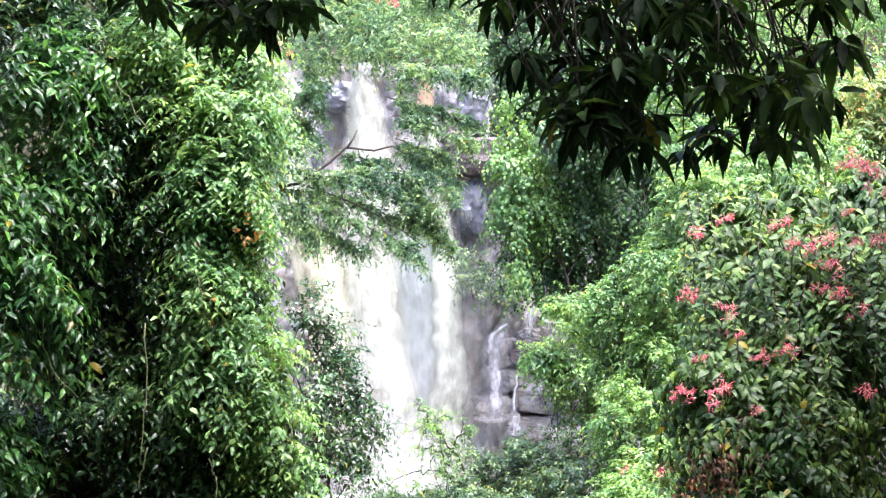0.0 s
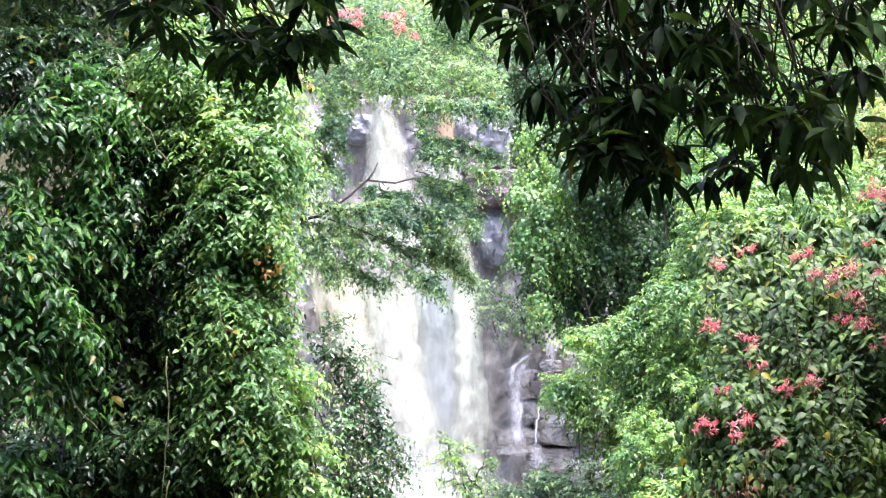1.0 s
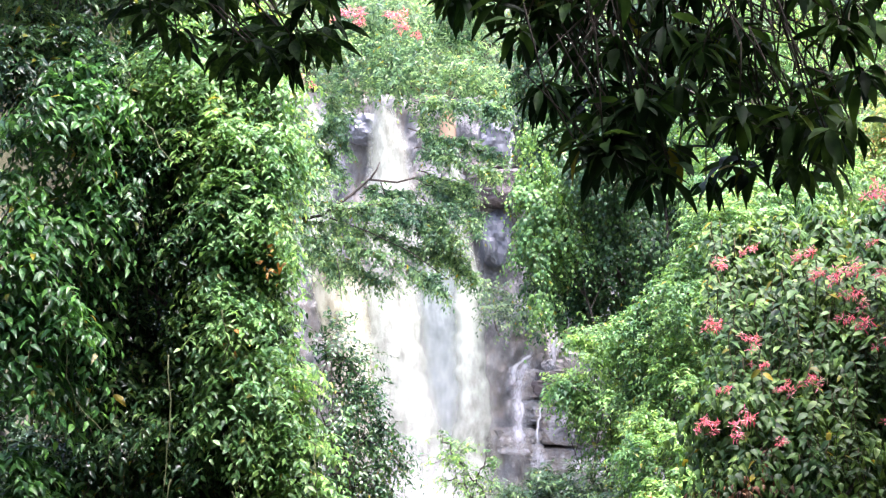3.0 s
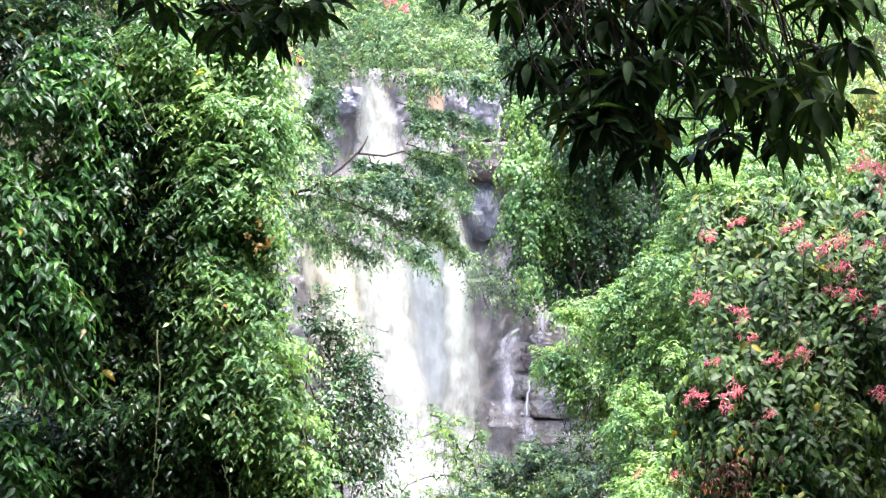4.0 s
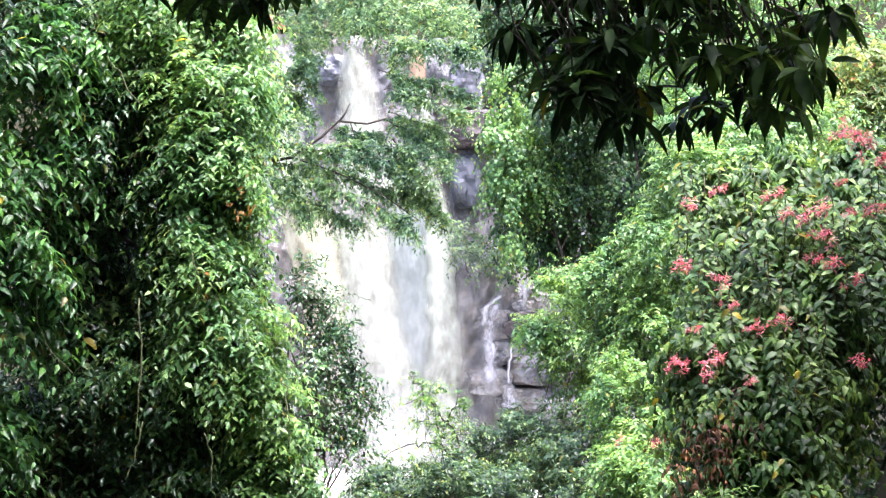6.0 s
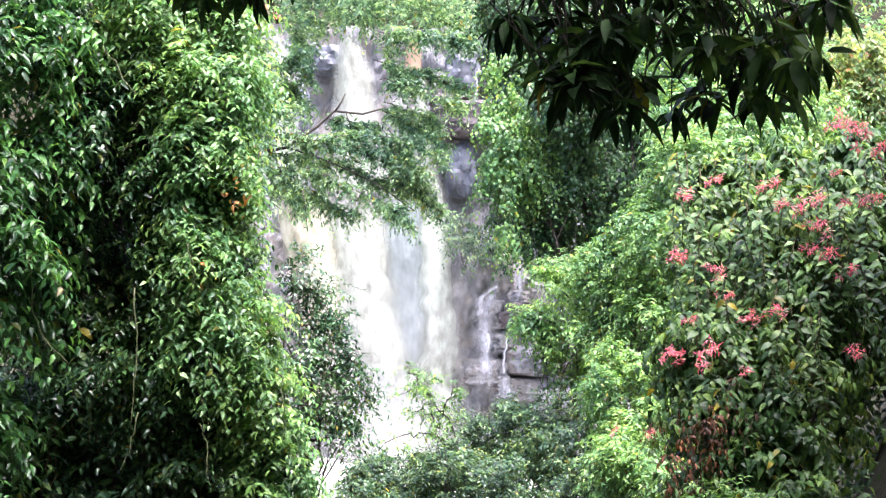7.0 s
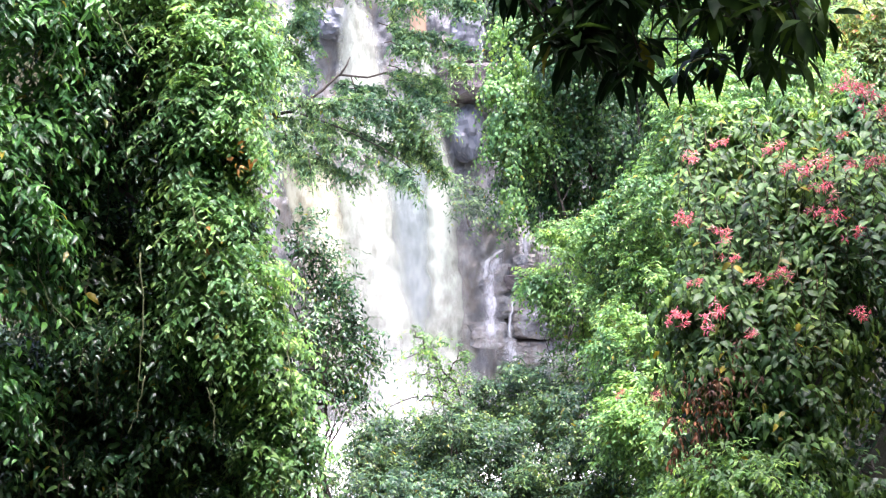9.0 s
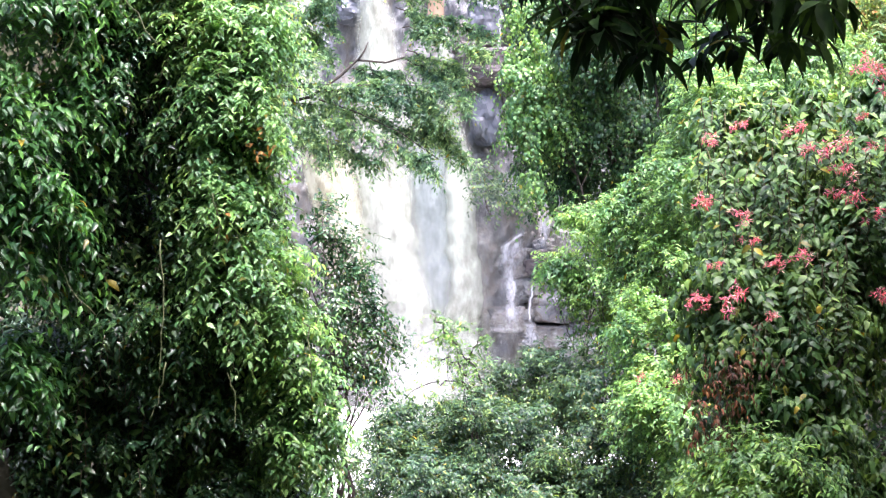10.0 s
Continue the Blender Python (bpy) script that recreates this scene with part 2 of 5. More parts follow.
def tube(points, radii, sides=7):
    """A tapering round stem along points, closed at its ends."""
    p = np.asarray(points, float)
    r = np.asarray(radii, float)
    t = unit(np.gradient(p, axis=0))
    ref = np.where(np.abs(t[:, 2:3]) > 0.9, [[1.0, 0, 0]], [[0, 0, 1.0]])
    a = unit(np.cross(t, ref))
    b = np.cross(t, a)
    ang = np.arange(sides) / sides * 2 * np.pi
    ring = p[:, None] + r[:, None, None] * (np.cos(ang)[None, :, None] * a[:, None] + np.sin(ang)[None, :, None] * b[:, None])
    k = len(p)
    i, j = np.meshgrid(np.arange(k - 1), np.arange(sides), indexing="ij")
    q = i * sides + j
    w = i * sides + (j + 1) % sides
    tri = np.concatenate([np.stack([q, w, w + sides], -1).reshape(-1, 3), np.stack([q, w + sides, q + sides], -1).reshape(-1, 3)])
    co = np.concatenate([ring.reshape(-1, 3), p[:1], p[-1:]])
    js = np.arange(sides)
    tri = np.concatenate([tri, np.stack([np.full(sides, k * sides), (js + 1) % sides, js], -1),
                          np.stack([np.full(sides, k * sides + 1), (k - 1) * sides + js, (k - 1) * sides + (js + 1) % sides], -1)])
    return co, tri


def bent(rng, a, b, sag=0.0, wobble=0.05, steps=6):
    """Points of a stem from a to b with a bow and small kinks."""
    a, b = np.asarray(a, float), np.asarray(b, float)
    s = np.linspace(0, 1, steps)[:, None]
    p = a + (b - a) * s
    p[:, 2] += sag * (4 * s * (1 - s))[:, 0]
    k = rng.normal(0, wobble * np.linalg.norm(b - a), p.shape)
    k[0] = k[-1] = 0
    return p + k


# leaf blades along +y, one unit long, folded along the midrib and bent down at the tip
def blade(width=0.42, fold=0.1, bow=0.16, wave=0.0):
    st = [(0.0, 0.0), (0.22, 0.8), (0.52, 1.0), (0.8, 0.55), (1.0, 0.0)]
    co, tri = [], []
    rows = []
    for s, w in st:
        z = -bow * s * s + 0.04
        if w == 0:
            rows.append([len(co)])
            co.append((0, s, z))
        else:
            rows.append([len(co), len(co) + 1, len(co) + 2])
            half = width * w / 2
            co += [(-half, s, z + fold * w * 0.6 + wave * math.sin(s * 9)), (0, s, z), (half, s, z + fold * w * 0.6 - wave * math.sin(s * 9))]
    for a, b in zip(rows, rows[1:]):
        if len(a) == 1:
            tri += [(a[0], b[1], b[0]), (a[0], b[2], b[1])]
        elif len(b) == 1:
            tri += [(a[0], a[1], b[0]), (a[1], a[2], b[0])]
        else:
            tri += [(a[0], a[1], b[1]), (a[0], b[1], b[0]), (a[1], a[2], b[2]), (a[1], b[2], b[1])]
    return np.array(co, float), np.array(tri)


def small_blade(width=0.45, fold=0.08, bow=0.12):
    co = np.array([(0, 0, 0), (-width / 2, 0.45, fold), (0, 0.48, 0.0), (width / 2, 0.45, fold), (0, 1, -bow)], float)
    return co, np.array([(0, 2, 1), (0, 3, 2), (1, 2, 4), (2, 3, 4)])


def oval_blade(width=0.34, bow=0.2, cup=0.05):
    w = width / 2
    co = np.array([(0, 0, 0), (-w, 0.3, cup), (w, 0.3, cup), (-w * 0.8, 0.66, cup - bow * 0.35), (w * 0.8, 0.66, cup - bow * 0.35), (0, 1, -bow)], float)
    return co, np.array([(0, 2, 1), (1, 2, 4), (1, 4, 3), (3, 4, 5)])


def folded_blade(width=0.42, fold=0.09, bow=0.22):
    """A leaf of six faces with its halves raised from the midrib."""
    w = width / 2
    co = np.array([(0, 0, 0), (-w, 0.32, fold), (0, 0.36, 0.02), (w, 0.32, fold), (-w * 0.72, 0.68, fold * 0.8 - bow * 0.4), (w * 0.72, 0.68, fold * 0.8 - bow * 0.4), (0, 1, -bow)], float)
    return co, np.array([(0, 2, 1), (0, 3, 2), (1, 2, 4), (2, 3, 5), (2, 6, 4), (2, 5, 6)])


BROAD, FOLDED = folded_blade(0.56, 0.1, 0.5), folded_blade()
OVATE, LONG, OVAL, SMALL, ROUND = blade(0.4), blade(0.3, 0.1, 0.26, 0.012), oval_blade(), small_blade(), oval_blade(0.7, 0.22, 0.08)


def scatter(shape, pos, along, normal, size):
    """One leaf blade at each place, its tip along 'along' and its face towards 'normal'."""
    v, t = shape
    y = unit(along)
    x = unit(np.cross(y, normal))
    z = np.cross(x, y)
    co = pos[:, None] + size[:, None, None] * (v[None, :, :1] * x[:, None] + v[None, :, 1:2] * y[:, None] + v[None, :, 2:] * z[:, None])
    tri = t[None] + (np.arange(len(pos)) * len(v))[:, None, None]
    return co.reshape(-1, 3), tri.reshape(-1, 3)


def clumps_on(rng, blobs, n, shell=0.45, hollows=(), back=0.5):
    """Places spread over the outside of a heap of egg-shaped masses, and the way out of the heap there."""
    b = np.array(blobs, float)
    area = (b[:, 3] * b[:, 4] + b[:, 3] * b[:, 5] + b[:, 4] * b[:, 5])
    k = rng.choice(len(b), n * 3, p=area / area.sum())
    d = unit(rng.normal(size=(n * 3, 3)))
    lump = 1 + 0.12 * np.sin(d @ (5.1, 3.3, 4.7) + k) + 0.1 * np.sin(d @ (-7.3, 6.1, 8.7) + 2 * k)
    r = (1 - shell * rng.random(n * 3) ** 1.6) * lump
    p = b[k, :3] + d * b[k, 3:] * r[:, None]
    out = unit(d / b[k, 3:])
    inside = np.zeros(len(p), bool)
    for i, e in enumerate(b):
        inside |= (k != i) & ((((p - e[:3]) / e[3:]) ** 2).sum(1) < 0.55)
    for e in hollows:
        e = np.array(e)
        inside |= (((p - e[:3]) / e[3:]) ** 2).sum(1) < 1
    keep = ~inside & ((d[:, 1] < 0.25) | (rng.random(len(p)) < back))
    return p[keep][:n], out[keep][:n]


def sprays(rng, cen, out, per, spread, length, leaves, size, droop=0.5, leaf_droop=0.4, up=0.15, outward=0.8, shape=OVAL, face=0.9, opposite=1.0, loose=1.0):
    """Leafy twigs that grow outwards from clump centres: returns the leaves' places, ways, faces and sizes, and the twigs' points."""
    n = len(cen) * per
    c, o = np.repeat(cen, per, 0), np.repeat(out, per, 0)
    root = c + rng.normal(0, spread, (n, 3))
    d = unit(o * outward + rng.normal(0, 0.55 * loose, (n, 3)) + np.array((0, 0, up)))
    ln = length * rng.uniform(0.55, 1.25, n)
    s = (np.arange(leaves) + 0.6)[None] / leaves + rng.uniform(-0.3, 0.3, (n, leaves)) / leaves
    down = np.array((0, 0, -1.0))
    p = root[:, None] + d[:, None] * (ln[:, None] * s)[..., None] + down * (droop * ln[:, None] * s * s)[..., None]
    tan = unit(d[:, None] + down * (2 * droop * s)[..., None])
    side = unit(np.cross(tan, np.array((0, 0, 1.0)) + rng.normal(0, 0.1, (n, 1, 3))))
    sign = np.where(np.arange(leaves) % 2, 1.0, -1.0)[None, :, None]
    along = unit(tan * 0.55 + side * sign * 0.85 * opposite + rng.normal(0, 0.28 * loose, p.shape) + down * leaf_droop)
    normal = np.array((0, 0, 1.0)) + o[:, None] * face + rng.normal(0, 0.42 * loose, p.shape)
    sz = size * rng.uniform(0.6, 1.2, (n, leaves)) * (1.1 - 0.35 * s)
    q = np.linspace(0, 1, 3)
    tw = root[:, None] + d[:, None] * (ln[:, None] * q)[..., None] + down * (droop * ln[:, None] * q * q)[..., None]
    return p.reshape(-1, 3), along.reshape(-1, 3), normal.reshape(-1, 3), sz.reshape(-1), tw


def twig_mesh(pts, radius):
    """Three-sided twigs through the rows of points."""
    n, k, _ = pts.shape
    t = unit(np.gradient(pts, axis=1))
    a = unit(np.cross(t, np.array((0.3, 0.2, 0.93))))
    b = np.cross(t, a)
    r = radius * np.linspace(1, 0.35, k)[None, :, None]
    ring = np.stack([pts + r * (math.cos(x) * a + math.sin(x) * b) for x in (0, 2.094, 4.189)], 2)
    base = (np.arange(n) * k * 3)[:, None, None]
    i, j = np.meshgrid(np.arange(k - 1), np.arange(3), indexing="ij")
    q = (i * 3 + j).reshape(1, -1, 1)
    w = (i * 3 + (j + 1) % 3).reshape(1, -1, 1)
    tri = np.concatenate([np.concatenate([q, w, w + 3], -1), np.concatenate([q, w + 3, q + 3], -1)], 1) + base
    return ring.reshape(-1, 3), tri.reshape(-1, 3)


def leaf_parts(parent, rng, shapes, material, pos, along, normal, size, name="leaf"):
    """Single leaves as parts that share a few meshes."""
    meshes = [tri_mesh(name, *s, material) for s in shapes]
    y = unit(along)
    x = unit(np.cross(y, normal))
    z = np.cross(x, y)
    inv = parent.matrix_world.inverted()
    for i in range(len(pos)):
        ob = new(name, meshes[int(rng.integers(len(meshes)))])
        ob.parent = parent
        ob.matrix_parent_inverse = inv
        m = Matrix([[*(float(size[i]) * np.array((x[i][k], y[i][k], z[i][k]))), pos[i][k]] for k in range(3)] + [[0, 0, 0, 1]])
        ob.matrix_basis = m


def plant(seed, name, label, category, base, blobs, clumps, per, spread, length, leaves, size, material, group="", shell=0.45, hollows=(),
          trunk=0.08, limbs=10, shape=OVAL, twigs=0.003, single=0, single_material=None, single_shapes=(), back=0.5, crown_name="crown",
          limb_from=0.35, heart=None, **kw):
    """A plant of one stem or several, limbs that reach into the masses of its crown, and leafy twigs all over those masses."""
    rng = np.random.default_rng(seed)
    root = thing(name, base, label, category, group)
    cen, out = clumps_on(rng, blobs, clumps, shell, hollows, back)
    pos, along, normal, sz, tw = sprays(rng, cen, out, per, spread, length, leaves, size, shape=shape, **kw)
    if single:
        near = np.argsort(pos[:, 1] - 0.6 * (out.repeat(per * leaves, 0)[:, 1] < 0) + rng.uniform(0, 1.5, len(pos)))[:single]
        leaf_parts(root, rng, single_shapes, single_material, pos[near], along[near], normal[near], sz[near])
        rest = np.ones(len(pos), bool)
        rest[near] = False
        pos, along, normal, sz = pos[rest], along[rest], normal[rest], sz[rest]
    child(crown_name, tri_mesh(crown_name, *scatter(shape, pos, along, normal, sz), material), root, kind="stuff")
    if twigs:
        child("brushwood", tri_mesh("brushwood", *twig_mesh(tw[::3], twigs), TWIG), root, kind="stuff")
    b = np.array(blobs)
    if heart is None:
        heart = b[np.argmax(b[:, 3] * b[:, 4] * b[:, 5]), :3]
    top = np.array(base) + (np.array(heart) - np.array(base)) * 0.8
    stem = bent(rng, np.array(base) - (0, 0, 0.15), top, 0, 0.03, 9)
    child("trunk", tri_mesh("trunk", *tube(stem, np.linspace(trunk, trunk * 0.4, 9), 9), BARK), root)
    for i in rng.choice(len(cen), min(limbs, len(cen)), replace=False):
        start = stem[int(rng.integers(int(9 * limb_from), 9))]
        child("limb", tri_mesh("limb", *tube(bent(rng, start, cen[i], 0.04, 0.05, 6), np.linspace(trunk * 0.4, trunk * 0.1, 6), 6), BARK), root)
    return root, cen, out


# ---- ground: a gorge that opens towards the falls, with a plateau above them ----
def lerp(x, xs, ys):
    return np.interp(x, xs, ys)


def ground_height(x, y):
    base = lerp(y, [-200, 0, 6, 15, 35, 80, 82.5, 90, 140, 400, 1500], [2, 0, -0.1, -1.3, -2.9, -2.9, 17.5, 21, 50, 170, 420])
    left = lerp(y, [-20, 0, 6, 12, 20, 40, 80], [-6, -3.4, -2.2, -2.1, -4.2, -8.2, -12.5])
    right = lerp(y, [-20, 0, 6, 9, 11, 13, 16, 20, 40, 80], [6, 3.6, 2.6, 2.4, 2.1, 2.2, 2.9, 3.4, 6.5, 11])
    out = np.maximum(np.maximum(left - x, x - right), 0)
    cap = lerp(y, [-100, 0, 12, 40, 80, 90, 150], [3, 4.5, 6.5, 13, 21, 6, 3])
    bank = cap * (1 - np.exp(-out * 2.4 / cap)) + 0.1 * np.minimum(out, 300)
    rough = 0.12 * np.sin(x * 1.7 + y * 0.6) + 0.1 * np.sin(x * 0.9 - y * 1.3) + 0.05 * np.sin(x * 4.1 + y * 3.7)
    return base + bank + rough * np.minimum(1, 0.3 + out)


def grid_mesh(name, xs, ys, height, material):
    gx, gy = np.meshgrid(xs, ys, indexing="ij")
    co = np.stack([gx, gy, height(gx, gy)], -1).reshape(-1, 3)
    i, j = np.meshgrid(np.arange(len(xs) - 1), np.arange(len(ys) - 1), indexing="ij")
    q = (i * len(ys) + j).reshape(-1)
    k = len(ys)
    tri = np.concatenate([np.stack([q, q + k, q + k + 1], -1), np.stack([q, q + k + 1, q + 1], -1)])
    return tri_mesh(name, co, tri, material)


xs = np.concatenate([-np.geomspace(1800, 26, 26), np.linspace(-25, 25, 140), np.geomspace(26, 1800, 26)])
ys = np.concatenate([-np.geomspace(400, 6, 14), np.linspace(-5, 90, 220), np.geomspace(92, 2500, 34)])
ground = tagged(new("ground", grid_mesh("ground", xs, ys, ground_height, SOIL)), "dark leaf-littered soil banks of a wooded gorge", "ground", kind="structure")

# the foaming stream below the falls
stream_xs, stream_ys = np.linspace(-9, 7, 60), np.linspace(28, 82, 150)
tagged(new("water", grid_mesh("water", stream_xs, stream_ys,
           lambda x, y: -2.2 + 0.12 * np.sin(x * 1.9 + y * 0.8) + 0.1 * np.sin(x * 0.7 - y * 1.4) + 0.06 * np.sin(3.3 * x + 2.1 * y), FOAM)),
       "white foaming muddy stream below a waterfall", "stream", kind="structure")


# ---- the cliff ----
def cliff_face(x, z):
    """How far back the rock stands at that place of the face."""
    warp = 1.5 * noise.fractal(Vector((x * 0.25, 9.0, z * 0.25)), 1.0, 2.0, 3)
    big = noise.fractal(Vector((x * 0.25, 3.1, z * 0.13)), 1.0, 2.1, 5)
    lobes = noise.turbulence(Vector((x * 0.5 + 0.3 * warp, 1.3, z * 0.16 + 0.2 * warp)), 4, False)
    fine = noise.fractal(Vector((x * 1.7, 5.0, z * 1.3)), 0.9, 2.2, 5)
    strata = math.sin(z * 2.3 + 2.0 * warp + 0.3 * x) * (0.5 + 0.5 * noise.noise(Vector((x * 0.3, 2.0, z * 0.4))))
    back = 80.0 + 1.0 * big - 0.7 * lobes + 0.16 * fine + 0.1 * strata - 0.25 * abs(noise.noise(Vector((x * 0.9 + warp, 8.0, z * 0.35))))
    back += 0.9 * max(0.0, min(1.0, (z - 6.5) / 5.0))          # the upper tier stands back
    back += 0.04 * z - 0.8 * max(0.0, min(1.0, (1.5 - z) / 2.5))
    back -= 0.04 * max(0.0, abs(x) - 6.0) ** 1.6               # the sides come forward
    return back


cliff = thing("cliff_face", (0, 81, -3), "tall wet grey-violet rock cliff behind the falls", "cliff", kind="structure")
nx, nz = 250, 230
cx = np.linspace(-13, 13, nx)
cz = np.linspace(-4, 19.3, nz)
cco = np.array([(x, cliff_face(x, z), z) for x in cx for z in cz])
ci, cj = np.meshgrid(np.arange(nx - 1), np.arange(nz - 1), indexing="ij")
cq = (ci * nz + cj).reshape(-1)
child("rock_wall", tri_mesh("rock_wall", cco, np.concatenate([np.stack([cq, cq + nz, cq + nz + 1], -1), np.stack([cq, cq + nz + 1, cq + 1], -1)]), ROCK), cliff)


def boulder(rng, name, parent, centre, size, material, blocky=0.55, label="", rough=1.0):
    """A weathered block: a rounded box broken by noise."""
    bm = bmesh.new()
    bmesh.ops.create_icosphere(bm, subdivisions=4, radius=1.0)
    off = Vector(rng.uniform(-50, 50, 3))
    for v in bm.verts:
        c = v.co.copy()
        m = max(abs(c.x), abs(c.y), abs(c.z))
        c = c.lerp(c / m, blocky)
        c *= 1 + 0.16 * rough * noise.fractal(c * 1.3 + off, 1.0, 2.0, 4) + 0.1 * rough * rough * (noise.cell(c * 2.0 + off) - 0.5)
        v.co = Vector((c.x * size[0], c.y * size[1], c.z * size[2])) + Vector(centre)
    me = bpy.data.meshes.new(name)
    bm.to_mesh(me)
    bm.free()
    me.materials.append(material)
    return child(name, me, parent, label)


rock_rng = np.random.default_rng(4)
boulder(rock_rng, "ledge", cliff, (1.48, 80.00, 14.31), (1.695, 1.6, 0.930), ROCK_BROWN, 0.6, "jutting brown layered ledge")
boulder(rock_rng, "ledge", cliff, (0.77, 80.40, 15.20), (1.094, 1.2, 0.383), ROCK_BROWN, 0.6, "jutting brown layered ledge")
boulder(rock_rng, "slab", cliff, (1.34, 80.00, 11.76), (0.82, 1.30, 1.37), ROCK_BLUE, 0.3, "smooth wet blue-grey slab", 0.85)
boulder(rock_rng, "slab", cliff, (1.36, 81.20, 16.93), (0.89, 1.00, 1.28), ROCK_BLUE, 0.3, "smooth wet blue-grey slab", 0.85)
boulder(rock_rng, "slab", cliff, (-5.17, 81.30, 17.45), (1.06, 1.20, 0.78), ROCK_BLUE, 0.3, "smooth wet blue-grey slab", 0.85)
boulder(rock_rng, "slab", cliff, (-6.76, 81.00, 14.97), (0.61, 1.00, 1.38), ROCK_BLUE, 0.3, "smooth wet blue-grey slab", 0.85)
for k, (place, half) in enumerate((((3.96, 79.40, 4.72), (1.026, 1.2, 0.702)), ((5.47, 79.60, 5.41), (1.080, 1.2, 0.972)), ((4.76, 79.20, 2.68), (1.404, 1.3, 0.810)))):
    boulder(rock_rng, "rock_step", cliff, place, half, ROCK_BROWN if k == 0 else ROCK, 0.55)
for place, half in (((2.48, 79.60, 2.02), (1.20, 1.1, 0.65)),
                    ((3.83, 79.60, 3.51), (1.31, 1.1, 0.71)),
                    ((5.32, 79.60, 2.89), (1.20, 1.1, 0.65)),
                    ((4.10, 79.60, 1.21), (1.36, 1.1, 0.60)),
                    ((5.74, 79.60, 5.00), (1.09, 1.1, 0.82)),
                    ((2.80, 79.60, 4.73), (0.92, 1.1, 0.76)),
                    ((6.13, 79.60, 1.27), (1.20, 1.1, 0.71)),
                    ((4.38, 79.60, 5.27), (0.92, 1.1, 0.65)),
                    ((6.82, 79.60, 3.11), (0.98, 1.1, 1.09))):
    boulder(rock_rng, "rock_step", cliff, place, half, ROCK, 0.75)
boulder(rock_rng, "boulder", cliff, (5.82, 77.00, 0.55), (1.230, 1.2, 0.766), ROCK, 0.4)


# ---- the waterfall ----
falls = thing("waterfall", (-2.27, 79.00, -1.91), "broad cream-white waterfall tinged brown with silt", "waterfall")


def curtain(seed, name, rows, material, bulge=0.5, back=78.6, label="", wander=0.0):
    """A sheet of falling water between a left and a right edge, rows of (height, left, right), with folds that run down it."""
    rng = np.random.default_rng(seed)
    rows = sorted(rows, reverse=True)
    wide = 60 if rows[0][2] - rows[0][1] > 1.0 else 8
    z = np.linspace(rows[0][0], rows[-1][0], 120)
    hs = [r[0] for r in rows][::-1]
    lf = np.interp(z, hs, [r[1] for r in rows][::-1])
    rt = np.interp(z, hs, [r[2] for r in rows][::-1])
    s = np.linspace(0, 1, wide)
    x = lf[:, None] + (rt - lf)[:, None] * s[None]
    off = rng.uniform(0, 60)
    x = x + wander * np.array([noise.fractal(Vector((off, 2.0, zz * 0.9)), 1.0, 2.0, 4) for zz in z])[:, None]
    fold = np.array([[noise.fractal(Vector((xx * 0.7 + off, 4.0, zz * 0.16)), 0.9, 2.1, 5) for xx in row] for row, zz in zip(x, z)])
    lip = 0.7 * np.clip((z - 6.0) / 6.0, 0, 1)
    y = back + lip[:, None] - bulge * np.sin(np.pi * s)[None] - 0.14 * fold
    co = np.stack([x, y, np.repeat(z[:, None], wide, 1)], -1).reshape(-1, 3)
    uv = np.stack(np.meshgrid(np.linspace(0, 1, 120), s, indexing="ij")[::-1], -1).reshape(-1, 2)
    i, j = np.meshgrid(np.arange(119), np.arange(wide - 1), indexing="ij")
    q = (i * wide + j).reshape(-1)
    tri = np.concatenate([np.stack([q, q + wide, q + wide + 1], -1), np.stack([q, q + wide + 1, q + 1], -1)])
    return child(name, tri_mesh(name, co, tri, material, uv=uv), falls, label)


curtain(1, "water_curtain", [(10.91, -8.34, 0.16), (8.89, -7.94, 0.65), (4.30, -6.18, 1.03), (-2.45, -4.97, 1.24)], MUDDY_WATER, 0.3, 79.2, "thin silty sheet over the rock")
curtain(2, "water_stream", [(11.05, -6.05, -2.27), (8.35, -5.37, -1.86), (4.30, -5.10, -1.32), (-2.45, -5.24, -0.51)], WHITE_CORE, 0.7, 78.6, "dense white strand", 0.15)
curtain(3, "water_stream", [(12.13, -1.13, 0.49), (8.35, -0.97, 0.92), (4.30, -0.86, 1.30), (-2.45, -2.27, 1.78)], WHITE_CORE, 0.7, 78.5, "dense white strand", 0.2)
curtain(15, "water_stream", [(5.92, -3.89, -2.54), (2.14, -4.64, -0.38), (-0.56, -5.24, 1.24), (-4.07, -5.78, 1.78)], WHITE_WATER, 0.6, 78.0, "churning white water above the pool", 0.1)
curtain(14, "water_curtain", [(11.59, -3.35, 0.16), (4.30, -3.08, 0.70), (-2.45, -3.89, 1.24)], GREY_WATER, 0.4, 78.9, "thin grey water sheet over the rock")
curtain(4, "water_stream", [(11.05, -8.21, -4.97), (7.00, -7.13, -4.29), (-2.45, -4.97, -2.54)], MUDDY_WATER, 0.5, 78.8, "silty cream strand")
curtain(5, "water_stream", [(18.55, -5.03, -3.66), (16.36, -5.03, -2.84), (10.35, -5.58, -1.75)], WHITE_WATER, 0.5, 77.9, "dense white strand")
curtain(6, "water_stream", [(18.28, -8.17, -7.08), (10.35, -8.31, -5.85)], WHITE_WATER, 0.4, 77.9, "dense white strand")
curtain(7, "water_stream", [(16.64, -1.48, -0.52), (13.63, -1.07, -0.11), (10.35, -1.34, 0.44)], WHITE_WATER, 0.4, 77.9, "narrow white strand")
